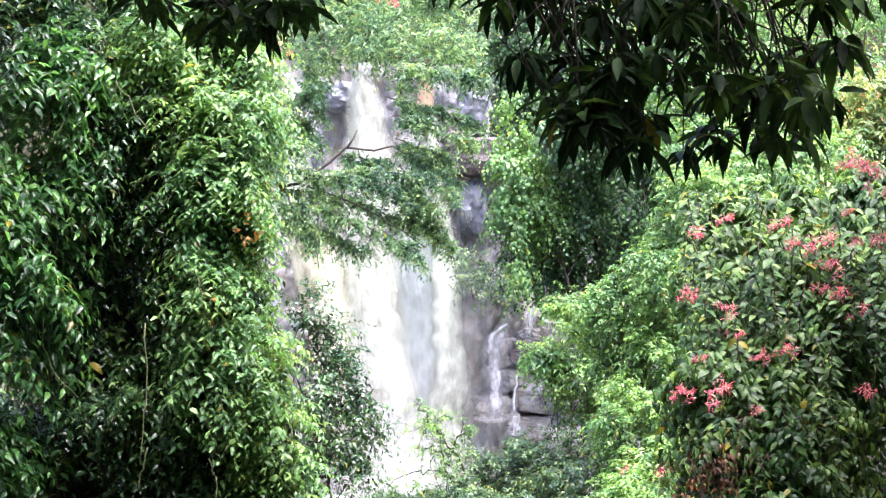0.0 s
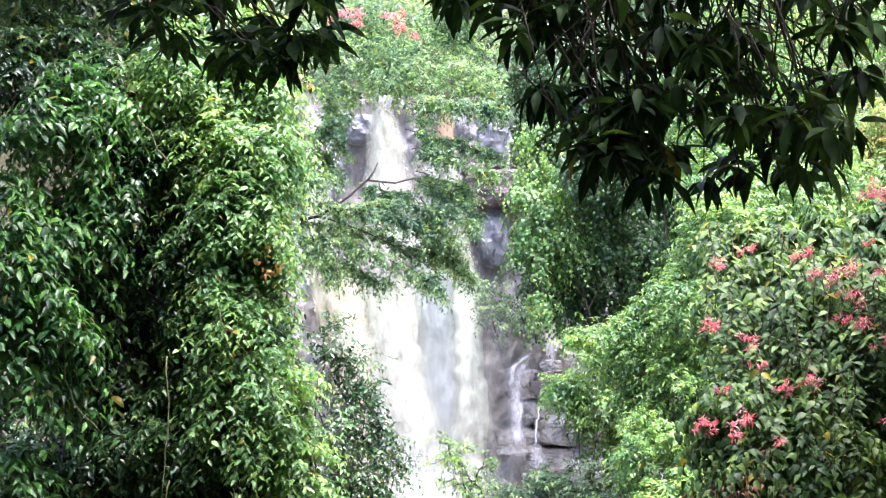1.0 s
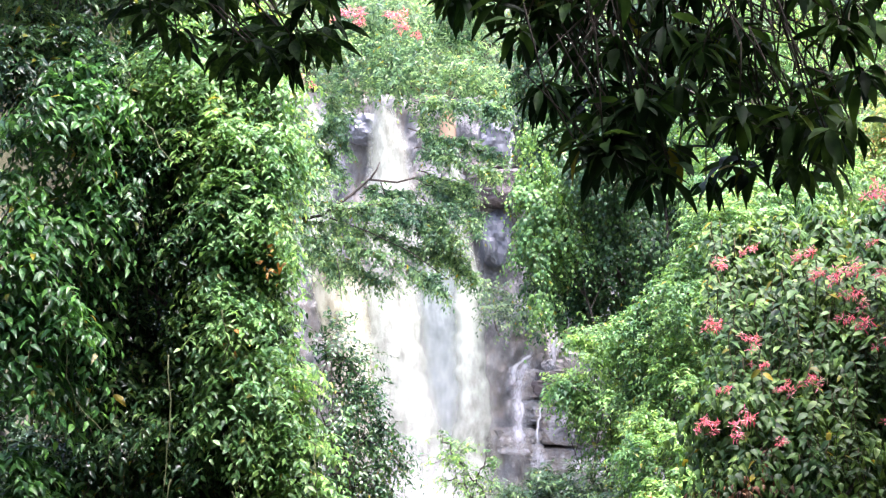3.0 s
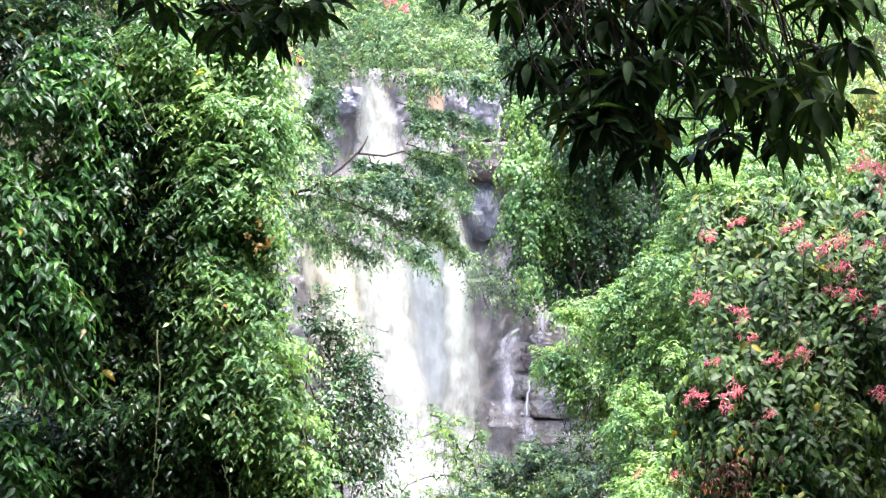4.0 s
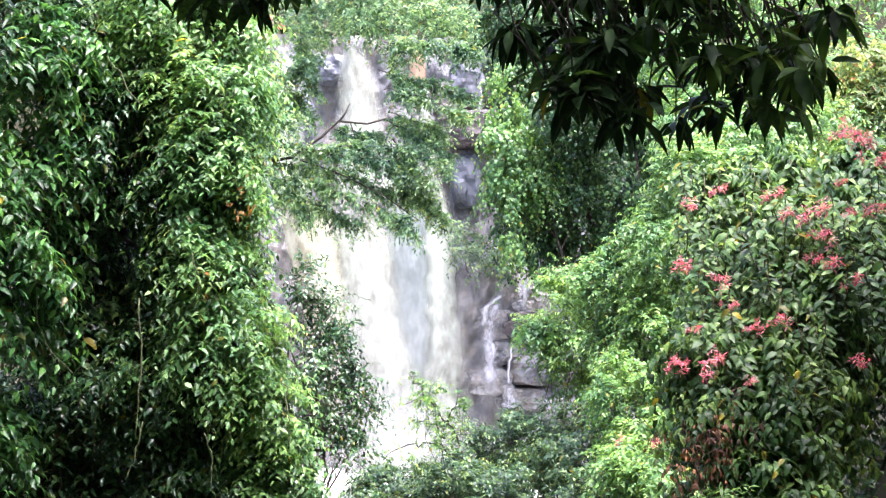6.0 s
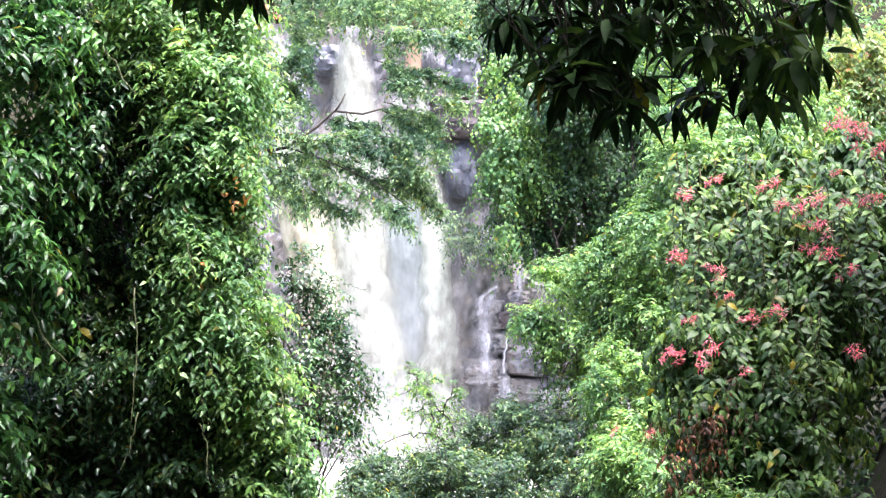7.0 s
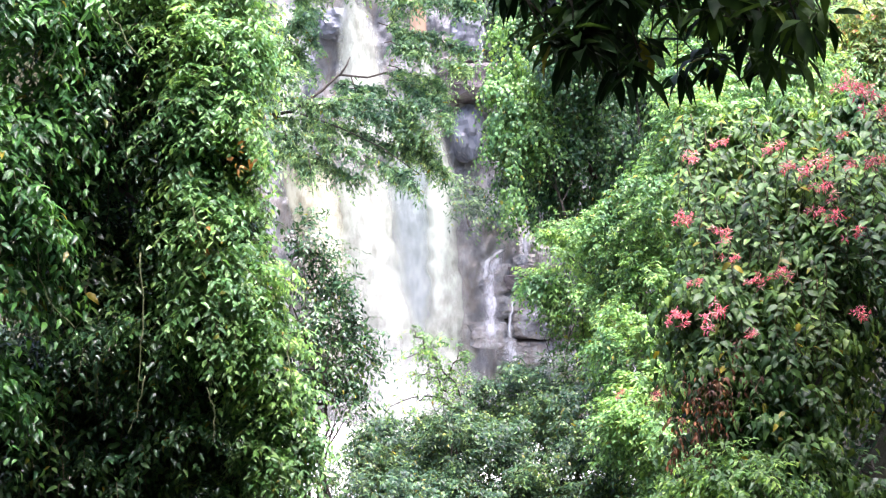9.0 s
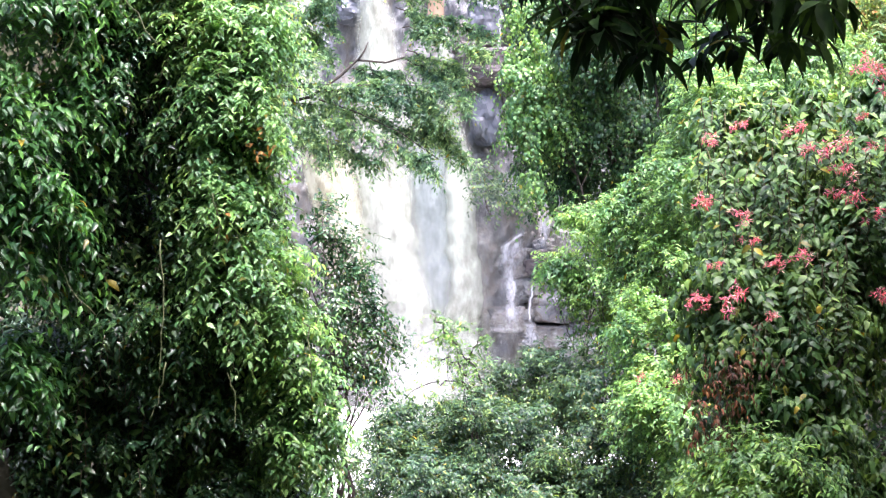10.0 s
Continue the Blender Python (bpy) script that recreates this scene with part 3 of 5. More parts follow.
curtain(8, "water_spout", [(17.87, -1.50, -0.60), (16.36, -1.56, -0.60)], ORANGE_WATER, 0.4, 77.7, "orange-brown silty spout")
curtain(9, "water_veil", [(6.13, 2.56, 3.31), (5.33, 1.76, 3.23), (4.27, 1.44, 2.96), (2.93, 1.65, 3.09), (0.53, 1.36, 3.23)], VEIL, 0.2, 77.9, "thin white water veil over rock", 0.2)
curtain(10, "water_veil", [(6.27, 2.83, 3.49), (5.47, 1.71, 2.56), (4.27, 1.44, 2.35)], STEP_WATER, 0.15, 77.8, "white water sliding over a rock step", 0.1)
curtain(11, "water_veil", [(4.27, 1.97, 2.56), (3.20, 2.13, 2.93), (1.87, 1.97, 2.88)], STEP_WATER, 0.15, 77.8, "white water sliding over a rock step", 0.15)
curtain(12, "water_veil", [(1.87, 2.83, 3.76), (0.53, 2.56, 4.16)], VEIL, 0.15, 77.8, "thin white water veil over rock", 0.15)
curtain(13, "water_veil", [(6.93, 3.63, 4.29), (5.07, 3.49, 4.43)], VEIL, 0.15, 77.9, "thin white water veil over rock", 0.2)
for k, (z0, z1, x0, x1, w) in enumerate(((16.91, 13.08, 2.00, 2.02, 0.45), (4.00, 1.60, 3.31, 3.20, 0.35), (5.33, 3.20, 5.84, 6.02, 0.3))):
    curtain(20 + k, "trickle", [(z0, x0 - w / 4, x0 + w / 4), (z1, x1 - w / 2, x1 + w / 2)], TRICKLE, 0.1, 77.9, "thin white trickle over rock", 0.2)


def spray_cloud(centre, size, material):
    """A veil of spray as one soft-edged sheet, bowed towards the stream."""
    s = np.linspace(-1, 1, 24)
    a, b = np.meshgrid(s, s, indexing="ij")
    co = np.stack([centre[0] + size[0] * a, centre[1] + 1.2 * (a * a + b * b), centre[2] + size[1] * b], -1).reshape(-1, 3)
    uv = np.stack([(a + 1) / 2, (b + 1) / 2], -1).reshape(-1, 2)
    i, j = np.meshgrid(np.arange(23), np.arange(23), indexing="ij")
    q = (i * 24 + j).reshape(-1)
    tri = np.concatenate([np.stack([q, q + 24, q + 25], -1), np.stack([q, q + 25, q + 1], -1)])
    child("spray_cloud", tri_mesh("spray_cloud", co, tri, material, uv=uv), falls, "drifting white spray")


# see-through sheets put the spray's whitish haze before the falls and rock
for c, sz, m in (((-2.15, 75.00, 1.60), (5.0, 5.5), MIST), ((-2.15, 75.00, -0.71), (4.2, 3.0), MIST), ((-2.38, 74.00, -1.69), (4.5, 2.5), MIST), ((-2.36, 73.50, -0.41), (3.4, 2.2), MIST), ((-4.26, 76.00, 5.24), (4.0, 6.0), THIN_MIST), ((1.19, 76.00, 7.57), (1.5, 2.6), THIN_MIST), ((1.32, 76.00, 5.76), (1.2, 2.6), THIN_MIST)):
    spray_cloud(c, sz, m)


def on_ground(x, y):
    return (x, y, float(ground_height(np.array(x), np.array(y))))


# ---- far trees on the plateau and the gorge's shoulders ----
far_rng = np.random.default_rng(20)
FAR = [(-13, 84, 6, 5), (-8, 88, 6, 5), (-4, 86, 5, 4), (0, 90, 6.5, 5), (4, 87, 5.5, 4), (8, 86, 6, 5), (12, 84, 7, 5), (17, 82, 6, 5), (22, 86, 7, 6),
       (13, 70, 7, 4.5), (16, 62, 6, 4), (-16, 74, 7, 5), (26, 100, 8, 7), (12, 110, 8, 7), (-2, 112, 8, 7), (-14, 106, 8, 7), (20, 130, 9, 8), (4, 135, 9, 8), (-10, 132, 9, 8), (34, 128, 9, 8)]
for i, (x, y, tall, wide) in enumerate(FAR):
    bx = on_ground(x, y)
    z = bx[2] + tall * 0.62
    blobs = [(x + far_rng.uniform(-1, 1) * wide * 0.4, y + far_rng.uniform(-1, 1) * wide * 0.3, z + far_rng.uniform(-0.35, 0.35) * tall, wide * far_rng.uniform(0.4, 0.65),
              wide * far_rng.uniform(0.4, 0.6), tall * far_rng.uniform(0.25, 0.4)) for _ in range(5)]
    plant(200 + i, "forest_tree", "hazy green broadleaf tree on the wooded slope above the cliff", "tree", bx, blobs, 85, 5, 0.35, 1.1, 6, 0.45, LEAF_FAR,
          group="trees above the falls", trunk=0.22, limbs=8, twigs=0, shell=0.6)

# Added tree: its crown is placed to keep the rock wall in shade.
plant(230, "forest_tree", "tall dense broadleaf tree added beside the falls to shade the rock", "tree", on_ground(11.5, 73), [(6.2, 73.5, 17, 3.2, 2.4, 3.6), (8.5, 73.5, 13, 3.4, 2.4, 3.6), (9.5, 73.5, 20, 3.4, 2.4, 3.0), (4.6, 73.8, 20, 2.0, 2.0, 2.0)],
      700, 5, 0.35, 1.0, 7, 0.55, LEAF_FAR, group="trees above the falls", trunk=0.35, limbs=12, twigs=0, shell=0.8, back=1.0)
woods_rng = np.random.default_rng(28)
woods = thing("far_woods", on_ground(0, 150), "hazy green forest covering the slope behind the cliff", "forest", kind="stuff")
wx, wy = woods_rng.uniform(-60, 75, 950), 95 + 190 * woods_rng.random(950) ** 1.5
wz = ground_height(wx, wy) + woods_rng.uniform(0.5, 4.5, 950)
wpos, walong, wnormal, wsize, _ = sprays(woods_rng, np.stack([wx, wy, wz], -1), np.tile((0, -0.7, 0.7), (950, 1)), 5, 1.4, 1.6, 6, 1.15, droop=0.3)
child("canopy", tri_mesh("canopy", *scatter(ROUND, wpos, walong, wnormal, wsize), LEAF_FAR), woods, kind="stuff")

bank_x = woods_rng.uniform(5, 45, 1000) * np.where(woods_rng.random(1000) < 0.6, 1, -1)
bank_y = woods_rng.uniform(22, 96, 1000)
clear_of_stream = np.abs(bank_x) > 5 + 0.1 * bank_y
bank_x, bank_y = bank_x[clear_of_stream], bank_y[clear_of_stream]
bank_c = np.stack([bank_x, bank_y, ground_height(bank_x, bank_y) + woods_rng.uniform(0.1, 1.6, len(bank_x))], -1)
scrub = thing("bank_scrub", on_ground(20, 60), "green scrub covering the steep gorge banks", "scrub", kind="stuff")
child("canopy", tri_mesh("canopy", *scatter(ROUND, *sprays(woods_rng, bank_c, np.tile((0, -0.6, 0.8), (len(bank_c), 1)), 5, 0.7, 0.8, 7, 0.5, droop=0.4)[:4]), LEAF_FAR), scrub, kind="stuff")

plant(240, "cliff_fern", "pale green ferns growing on the wet rock", "fern", (1.38, 79.00, 7.00), [(1.17, 78.00, 8.53, 0.69, 0.50, 0.80), (1.76, 78.00, 7.73, 0.48, 0.40, 0.48), (2.56, 78.00, 8.26, 0.64, 0.40, 0.53), (3.23, 78.00, 7.46, 0.37, 0.40, 0.32)], 44, 5, 0.2, 0.7, 7, 0.3, LEAF_FAR, trunk=0.05, limbs=6, twigs=0)

# unseen foliage added behind the camera to block low sky light
back_n = 480
back_x = woods_rng.uniform(-14, 14, back_n)
back_y = np.where(np.abs(back_x) > 6, woods_rng.uniform(-14, 3, back_n), woods_rng.uniform(-14, -6, back_n))
back_c = np.stack([back_x, back_y, ground_height(back_x, back_y) + woods_rng.uniform(0.2, 6.5, back_n)], -1)
hedge = thing("bank_scrub", on_ground(0, -9), "unseen trees and scrub added behind the camera to block sky light", "scrub", kind="stuff")
child("canopy", tri_mesh("canopy", *scatter(ROUND, *sprays(woods_rng, back_c, unit(np.array((0.0, 3.0, 1.0)) - back_c * (1, 1, 0.2)), 5, 0.6, 0.8, 7, 0.5, droop=0.4)[:4]), LEAF_DARK), hedge, kind="stuff")

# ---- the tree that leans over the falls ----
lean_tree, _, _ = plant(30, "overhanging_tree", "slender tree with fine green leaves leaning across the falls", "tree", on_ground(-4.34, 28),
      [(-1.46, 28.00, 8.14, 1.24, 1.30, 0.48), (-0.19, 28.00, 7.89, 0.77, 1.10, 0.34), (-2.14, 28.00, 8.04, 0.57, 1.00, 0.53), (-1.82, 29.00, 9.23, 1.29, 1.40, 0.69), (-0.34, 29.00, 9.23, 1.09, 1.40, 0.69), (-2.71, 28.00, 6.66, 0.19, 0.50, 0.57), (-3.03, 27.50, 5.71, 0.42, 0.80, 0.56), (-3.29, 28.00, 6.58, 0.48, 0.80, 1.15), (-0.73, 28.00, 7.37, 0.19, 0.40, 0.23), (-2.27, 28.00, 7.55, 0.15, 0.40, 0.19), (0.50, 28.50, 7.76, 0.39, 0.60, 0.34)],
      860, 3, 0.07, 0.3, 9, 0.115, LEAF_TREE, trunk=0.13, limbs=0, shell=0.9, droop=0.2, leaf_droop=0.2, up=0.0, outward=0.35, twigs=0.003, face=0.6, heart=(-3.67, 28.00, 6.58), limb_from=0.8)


def bough(rng, parent, line, twigs, reach, leaf_size, material):
    """A thin bough that arches over and droops, with flat tiers of leafy twigs along it."""
    line = np.array(line)
    t = np.linspace(0, len(line) - 1, 12)
    path = np.stack([np.interp(t, np.arange(len(line)), line[:, k]) for k in range(3)], -1) + rng.normal(0, 0.02, (12, 3))
    part_ob = child("bough", tri_mesh("bough", *tube(path, np.linspace(0.011, 0.004, 12), 5), BARK), parent)
    s = rng.uniform(0.1, 1.0, twigs) * 11
    k = np.minimum(s.astype(int), 10)
    root = path[k] + (path[k + 1] - path[k]) * (s - k)[:, None]
    tan = unit(path[k + 1] - path[k])
    out = unit(tan * 0.8 + rng.normal(0, 1, (twigs, 3)) * (0.45, 0.8, 0.35) + (0, 0, -0.1))
    pos, along, normal, size, tw = sprays(rng, root, out, 2, 0.03, reach, 10, leaf_size, droop=0.45, leaf_droop=0.35, up=-0.05, outward=1.0, face=0.3, loose=1.5)
    child("leafage", tri_mesh("leafage", *scatter(OVAL, pos, along, normal, size), material), part_ob, kind="stuff")
    child("brushwood", tri_mesh("brushwood", *twig_mesh(tw[::2], 0.002), TWIG), part_ob, kind="stuff")


bough_rng = np.random.default_rng(32)
for line in (((-3.25, 27.00, 5.16), (-2.13, 27.00, 5.02), (-0.92, 27.00, 4.56), (-0.44, 27.00, 4.21)),
             ((-3.21, 27.40, 5.45), (-1.98, 27.40, 5.29), (-1.03, 27.40, 5.01), (-0.46, 27.40, 4.75)),
             ((-2.98, 27.00, 5.63), (-1.86, 27.00, 5.52), (-0.92, 27.00, 5.35), (-0.13, 27.00, 4.96)),
             ((-3.39, 27.40, 5.03), (-2.54, 27.40, 4.82), (-1.78, 27.40, 4.57), (-1.40, 27.40, 4.33))) + (((-2.14, 27.00, 5.54), (-1.39, 27.00, 5.68), (-0.46, 27.00, 5.59), (0.10, 27.00, 5.26)),
             ((-0.94, 27.40, 6.13), (-0.37, 27.40, 5.87), (0.15, 27.40, 5.51)),
             ((-0.93, 27.00, 6.58), (-0.28, 27.00, 6.43), (0.49, 27.00, 6.13)),
             ((-1.04, 27.40, 6.94), (-0.19, 27.40, 6.77), (0.57, 27.40, 6.46)),
             ((-3.03, 27.40, 6.75), (-2.47, 27.40, 6.94), (-2.22, 27.40, 7.18))) + (((-0.93, 27.00, 7.34), (-0.09, 27.00, 7.34), (0.73, 27.00, 7.13)),
             ((-0.94, 27.40, 5.22), (-0.28, 27.40, 4.82), (0.10, 27.40, 4.41)),
             ((-2.64, 27.00, 5.16), (-2.27, 27.00, 4.65), (-2.13, 27.00, 4.42)),
             ((-0.80, 27.40, 5.79), (-0.42, 27.40, 5.22), (-0.20, 27.40, 4.65)),
             ((-2.98, 27.00, 6.10), (-2.61, 27.00, 6.01), (-2.38, 27.00, 6.15)),
             ((-2.41, 27.80, 7.56), (-2.21, 27.80, 7.12), (-2.15, 27.80, 6.63)),
             ((-2.98, 27.80, 6.53), (-2.50, 27.80, 6.63), (-2.21, 27.80, 6.24)),
             ((-0.86, 27.80, 6.29), (-0.28, 27.80, 6.14), (0.10, 27.80, 5.93)),
             ((-1.82, 27.80, 6.05), (-1.43, 27.80, 5.93), (-0.95, 27.80, 5.93))):
    span = float(np.linalg.norm(np.array(line[-1]) - np.array(line[0])))
    bough(bough_rng, lean_tree, line, int(18 + 34 * span), 0.3, 0.105, LEAF_TREE)

limb_rng = np.random.default_rng(31)
for line, thick in ((((-3.22, 27.40, 5.35), (-2.45, 27.20, 5.46), (-1.97, 27.20, 5.80), (-1.67, 27.20, 6.06), (-1.20, 27.20, 6.02), (-0.87, 27.20, 6.12)), 0.03),
                    (((-1.67, 27.20, 6.06), (-1.56, 27.20, 6.25), (-1.50, 27.30, 6.40)), 0.02), (((-2.45, 27.20, 5.46), (-1.70, 27.00, 5.20), (-0.96, 27.00, 4.83), (-0.36, 27.00, 4.37)), 0.014),
                    (((-1.45, 27.20, 6.03), (-1.41, 27.20, 5.78)), 0.012)):
    pts = np.array(line) + limb_rng.normal(0, 0.015, (len(line), 3))
    child("limb", tri_mesh("limb", *tube(pts, np.linspace(thick, thick * 0.5, len(pts)), 7), BARK), lean_tree)

dangle_rng = np.random.default_rng(33)
dangle = np.stack([np.full(40, -2.12) + dangle_rng.normal(0, 0.05, 40), np.full(40, 26.8) + dangle_rng.normal(0, 0.05, 40), np.linspace(4.53, 4.03, 40)], -1)
twig = child("twig", tri_mesh("twig", *tube(np.array([(-2.16, 26.80, 4.71), (-2.12, 26.80, 4.44), (-2.08, 26.80, 4.03)]), [0.012, 0.008, 0.004], 5), BARK), lean_tree)
child("leafage", tri_mesh("leafage", *scatter(OVAL, dangle, dangle_rng.normal(0, 1, (40, 3)) + (0, 0, -0.6), dangle_rng.normal(0, 0.5, (40, 3)) + (0, -0.5, 1), dangle_rng.uniform(0.06, 0.11, 40)), LEAF_TREE), twig, kind="stuff")

# ---- creeper-draped tree beside the falls ----
# The mass at y 20.9 juts out, added to shade the crown's core.
plant(40, "creeper_covered_tree", "tree smothered in dark hanging heart-leaved creepers", "tree", on_ground(2.98, 23.4),
      [(1.52, 22.00, 4.46, 0.56, 0.90, 0.83), (2.04, 22.00, 4.16, 0.56, 0.90, 0.71), (1.66, 22.00, 5.06, 0.56, 0.80, 0.45), (1.13, 24.00, 6.11, 0.20, 0.80, 0.70), (1.47, 24.00, 7.01, 0.71, 1.00, 0.90), (2.67, 24.00, 5.70, 0.90, 1.00, 0.82), (1.09, 21.80, 4.43, 0.22, 0.50, 0.52), (1.61, 20.90, 5.24, 0.50, 0.70, 0.25), (1.28, 21.90, 3.74, 0.37, 0.50, 0.30)],
      680, 13, 0.05, 0.3, 8, 0.074, LEAF_DARK, trunk=0.16, limbs=3, shell=0.35, droop=1.1, leaf_droop=0.7, up=-0.1, shape=ROUND, face=0.9, twigs=0.004, single=300, single_material=LEAF_DARK, single_shapes=(blade(0.62, 0.1, 0.25), blade(0.7, 0.12, 0.3)), heart=(2.6, 23.40, 4.6), limb_from=0.8, hollows=[(1.62, 21.20, 3.72, 0.45, 0.50, 0.26)])
# Lighter leaves added along the left rim, to paint the light on it.
plant(41, "lit_rim_vine", "light green heart-leaved vine that paints the creeper tree's lit left rim", "vine", on_ground(2.01, 20.6),
      [(0.77, 20.90, 4.69, 0.14, 0.25, 0.43), (0.85, 20.80, 4.06, 0.17, 0.25, 0.43), (0.90, 20.80, 3.56, 0.14, 0.25, 0.26), (0.85, 21.20, 5.44, 0.14, 0.25, 0.43), (1.09, 20.90, 4.80, 0.17, 0.25, 0.29), (1.23, 20.90, 4.22, 0.19, 0.25, 0.29)],
      80, 9, 0.07, 0.24, 8, 0.066, LEAF_SHRUB, trunk=0.025, limbs=4, heart=(1.38, 21.20, 4.86), limb_from=0.85, shape=ROUND, droop=1.2, leaf_droop=0.7, up=-0.1, twigs=0.003)

# ---- light-green shrubs on the right bank ----
plant(50, "shrub", "light green leafy shrub on the bank", "shrub", on_ground(2.13, 17),
      [(2.13, 17.00, 2.18, 0.44, 0.90, 0.55), (2.36, 17.00, 3.17, 0.49, 0.90, 0.61), (1.80, 17.50, 2.74, 0.36, 0.60, 0.24), (1.57, 18.00, 2.65, 0.40, 0.50, 0.23), (2.71, 17.00, 3.75, 0.52, 0.80, 0.35), (1.84, 16.00, 1.38, 0.27, 0.80, 0.52), (1.98, 15.00, 0.78, 0.46, 0.80, 0.67)],
      360, 19, 0.05, 0.26, 8, 0.072, LEAF_SHRUB, shape=FOLDED, leaf_droop=0.2, face=0.5, trunk=0.07, limbs=16, group="shrubs on the right bank", single=300, single_material=LEAF_SHRUB, single_shapes=(OVATE, blade(0.36, 0.1, 0.25), blade(0.44, 0.08, 0.15)))
plant(51, "shrub", "sparse leafy shrub in front of wet rock", "shrub", on_ground(1.54, 20),
      [(1.27, 20.00, 2.32, 0.15, 0.30, 0.14), (1.54, 20.00, 2.93, 0.23, 0.40, 0.18), (1.85, 20.00, 2.76, 0.21, 0.30, 0.15), (1.71, 20.00, 2.05, 0.21, 0.40, 0.27), (1.89, 20.00, 1.71, 0.21, 0.40, 0.27), (1.51, 20.00, 1.77, 0.14, 0.30, 0.16), (1.07, 20.00, 2.35, 0.10, 0.20, 0.07)],
      95, 9, 0.05, 0.28, 8, 0.082, LEAF_SHRUB, shape=FOLDED, trunk=0.02, limbs=10, group="shrubs on the right bank")
high_shrub, _, _ = plant(52, "shrub", "yellow-green shrub high on the bank", "shrub", on_ground(6.90, 26),
      [(6.81, 26.00, 6.58, 0.62, 1.00, 0.98), (6.12, 25.00, 5.62, 0.51, 0.80, 0.51), (1.99, 27.00, 7.69, 0.83, 1.00, 0.92), (6.09, 28.00, 7.15, 0.86, 1.00, 1.15), (5.29, 30.00, 8.16, 1.23, 1.00, 1.44), (6.85, 28.00, 8.87, 1.15, 1.00, 0.86), (5.60, 30.00, 9.70, 1.23, 1.00, 0.62)],
      380, 5, 0.16, 0.5, 8, 0.14, LEAF_BRIGHT, trunk=0.08, limbs=12, group="shrubs on the right bank")

plant(53, "shrub", "yellowing pink-tipped shrub high on the bank", "shrub", on_ground(6.3, 24.6),
      [(6.41, 24.50, 6.39, 0.30, 0.50, 0.42), (6.16, 24.40, 5.81, 0.28, 0.50, 0.28), (6.62, 24.40, 5.77, 0.30, 0.50, 0.50), (5.85, 24.20, 5.38, 0.25, 0.40, 0.18)],
      110, 9, 0.07, 0.34, 8, 0.115, LEAF_YELLOW, shape=FOLDED, trunk=0.05, limbs=8, group="shrubs on the right bank", face=0.5)

plant(54, "shrub", "low pale green shrub at the foot of the flowering vine", "shrub", on_ground(1.75, 9.3),
      [(1.59, 9.20, 0.80, 0.19, 0.30, 0.13), (1.81, 9.20, 0.76, 0.16, 0.30, 0.11), (1.69, 9.10, 0.64, 0.28, 0.30, 0.12), (1.45, 9.30, 0.71, 0.13, 0.30, 0.13)],
      90, 14, 0.04, 0.2, 8, 0.058, LEAF_SHRUB, shape=FOLDED, trunk=0.03, limbs=8, group="shrubs on the right bank", face=0.5)

plant(55, "shrub", "leafy green shrub on the bank behind the flowering vine", "shrub", on_ground(3.9, 20.5),
      [(3.41, 19.00, 4.48, 0.39, 0.50, 0.23), (4.15, 20.00, 4.77, 0.48, 0.50, 0.27), (3.04, 20.00, 4.88, 0.41, 0.50, 0.34), (2.91, 21.00, 5.63, 0.43, 0.50, 0.43), (3.64, 21.00, 5.41, 0.43, 0.50, 0.36), (4.75, 20.50, 4.92, 0.35, 0.50, 0.28)],
      150, 12, 0.07, 0.32, 8, 0.095, LEAF_SHRUB, shape=FOLDED, trunk=0.05, limbs=8, group="shrubs on the right bank", face=0.5)

# ---- low thicket at the water's edge ----
for i, (lab, base_x, base_y, blobs, n, mat) in enumerate([
        ("dense small-leaved dark green thicket by the stream", -0.52, 18, [(-0.69, 18.00, 0.42, 0.28, 0.70, 0.25), (-0.39, 18.00, 0.49, 0.40, 0.70, 0.25), (-0.05, 18.00, 0.51, 0.43, 0.70, 0.28), (-0.36, 17.00, 0.12, 0.78, 0.80, 0.41)], 330, LEAF_LOW),
        ("dense small-leaved dark green thicket by the stream", 0.59, 18, [(0.41, 18.00, 0.80, 0.43, 0.70, 0.37), (0.96, 18.00, 1.02, 0.55, 0.80, 0.43), (0.56, 17.00, 0.44, 0.76, 0.80, 0.52), (0.62, 16.50, 0.02, 0.73, 0.80, 0.34), (0.07, 16.50, -0.03, 0.68, 0.80, 0.28)], 420, LEAF_LOW),
        ("dense green thicket below the wet rock", 1.55, 17, [(1.49, 17.00, 1.02, 0.46, 0.70, 0.46), (1.51, 16.00, 0.40, 0.66, 0.80, 0.49), (1.43, 15.60, 0.01, 0.69, 0.80, 0.32), (0.93, 16.00, 0.02, 0.44, 0.80, 0.27)], 320, LEAF_LOW)]):
    plant(60 + i, "thicket", lab, "bush", on_ground(base_x, base_y), blobs, int(n * 0.62), 18, 0.05, 0.25, 9, 0.066, mat, trunk=0.05, limbs=10, group="thickets by the stream", up=0.4, shell=0.8, single=300, single_material=mat, single_shapes=(OVATE, blade(0.36, 0.1, 0.25), blade(0.44, 0.08, 0.15)))
sapling, _, _ = plant(65, "sapling", "thin light green sapling arching by the stream", "sapling", on_ground(0.35, 17), [(-0.11, 17.00, 1.57, 0.08, 0.15, 0.07), (0.07, 17.00, 1.29, 0.07, 0.15, 0.09)],
      10, 3, 0.04, 0.25, 9, 0.06, LEAF_SHRUB, trunk=0.02, limbs=4, droop=0.4)
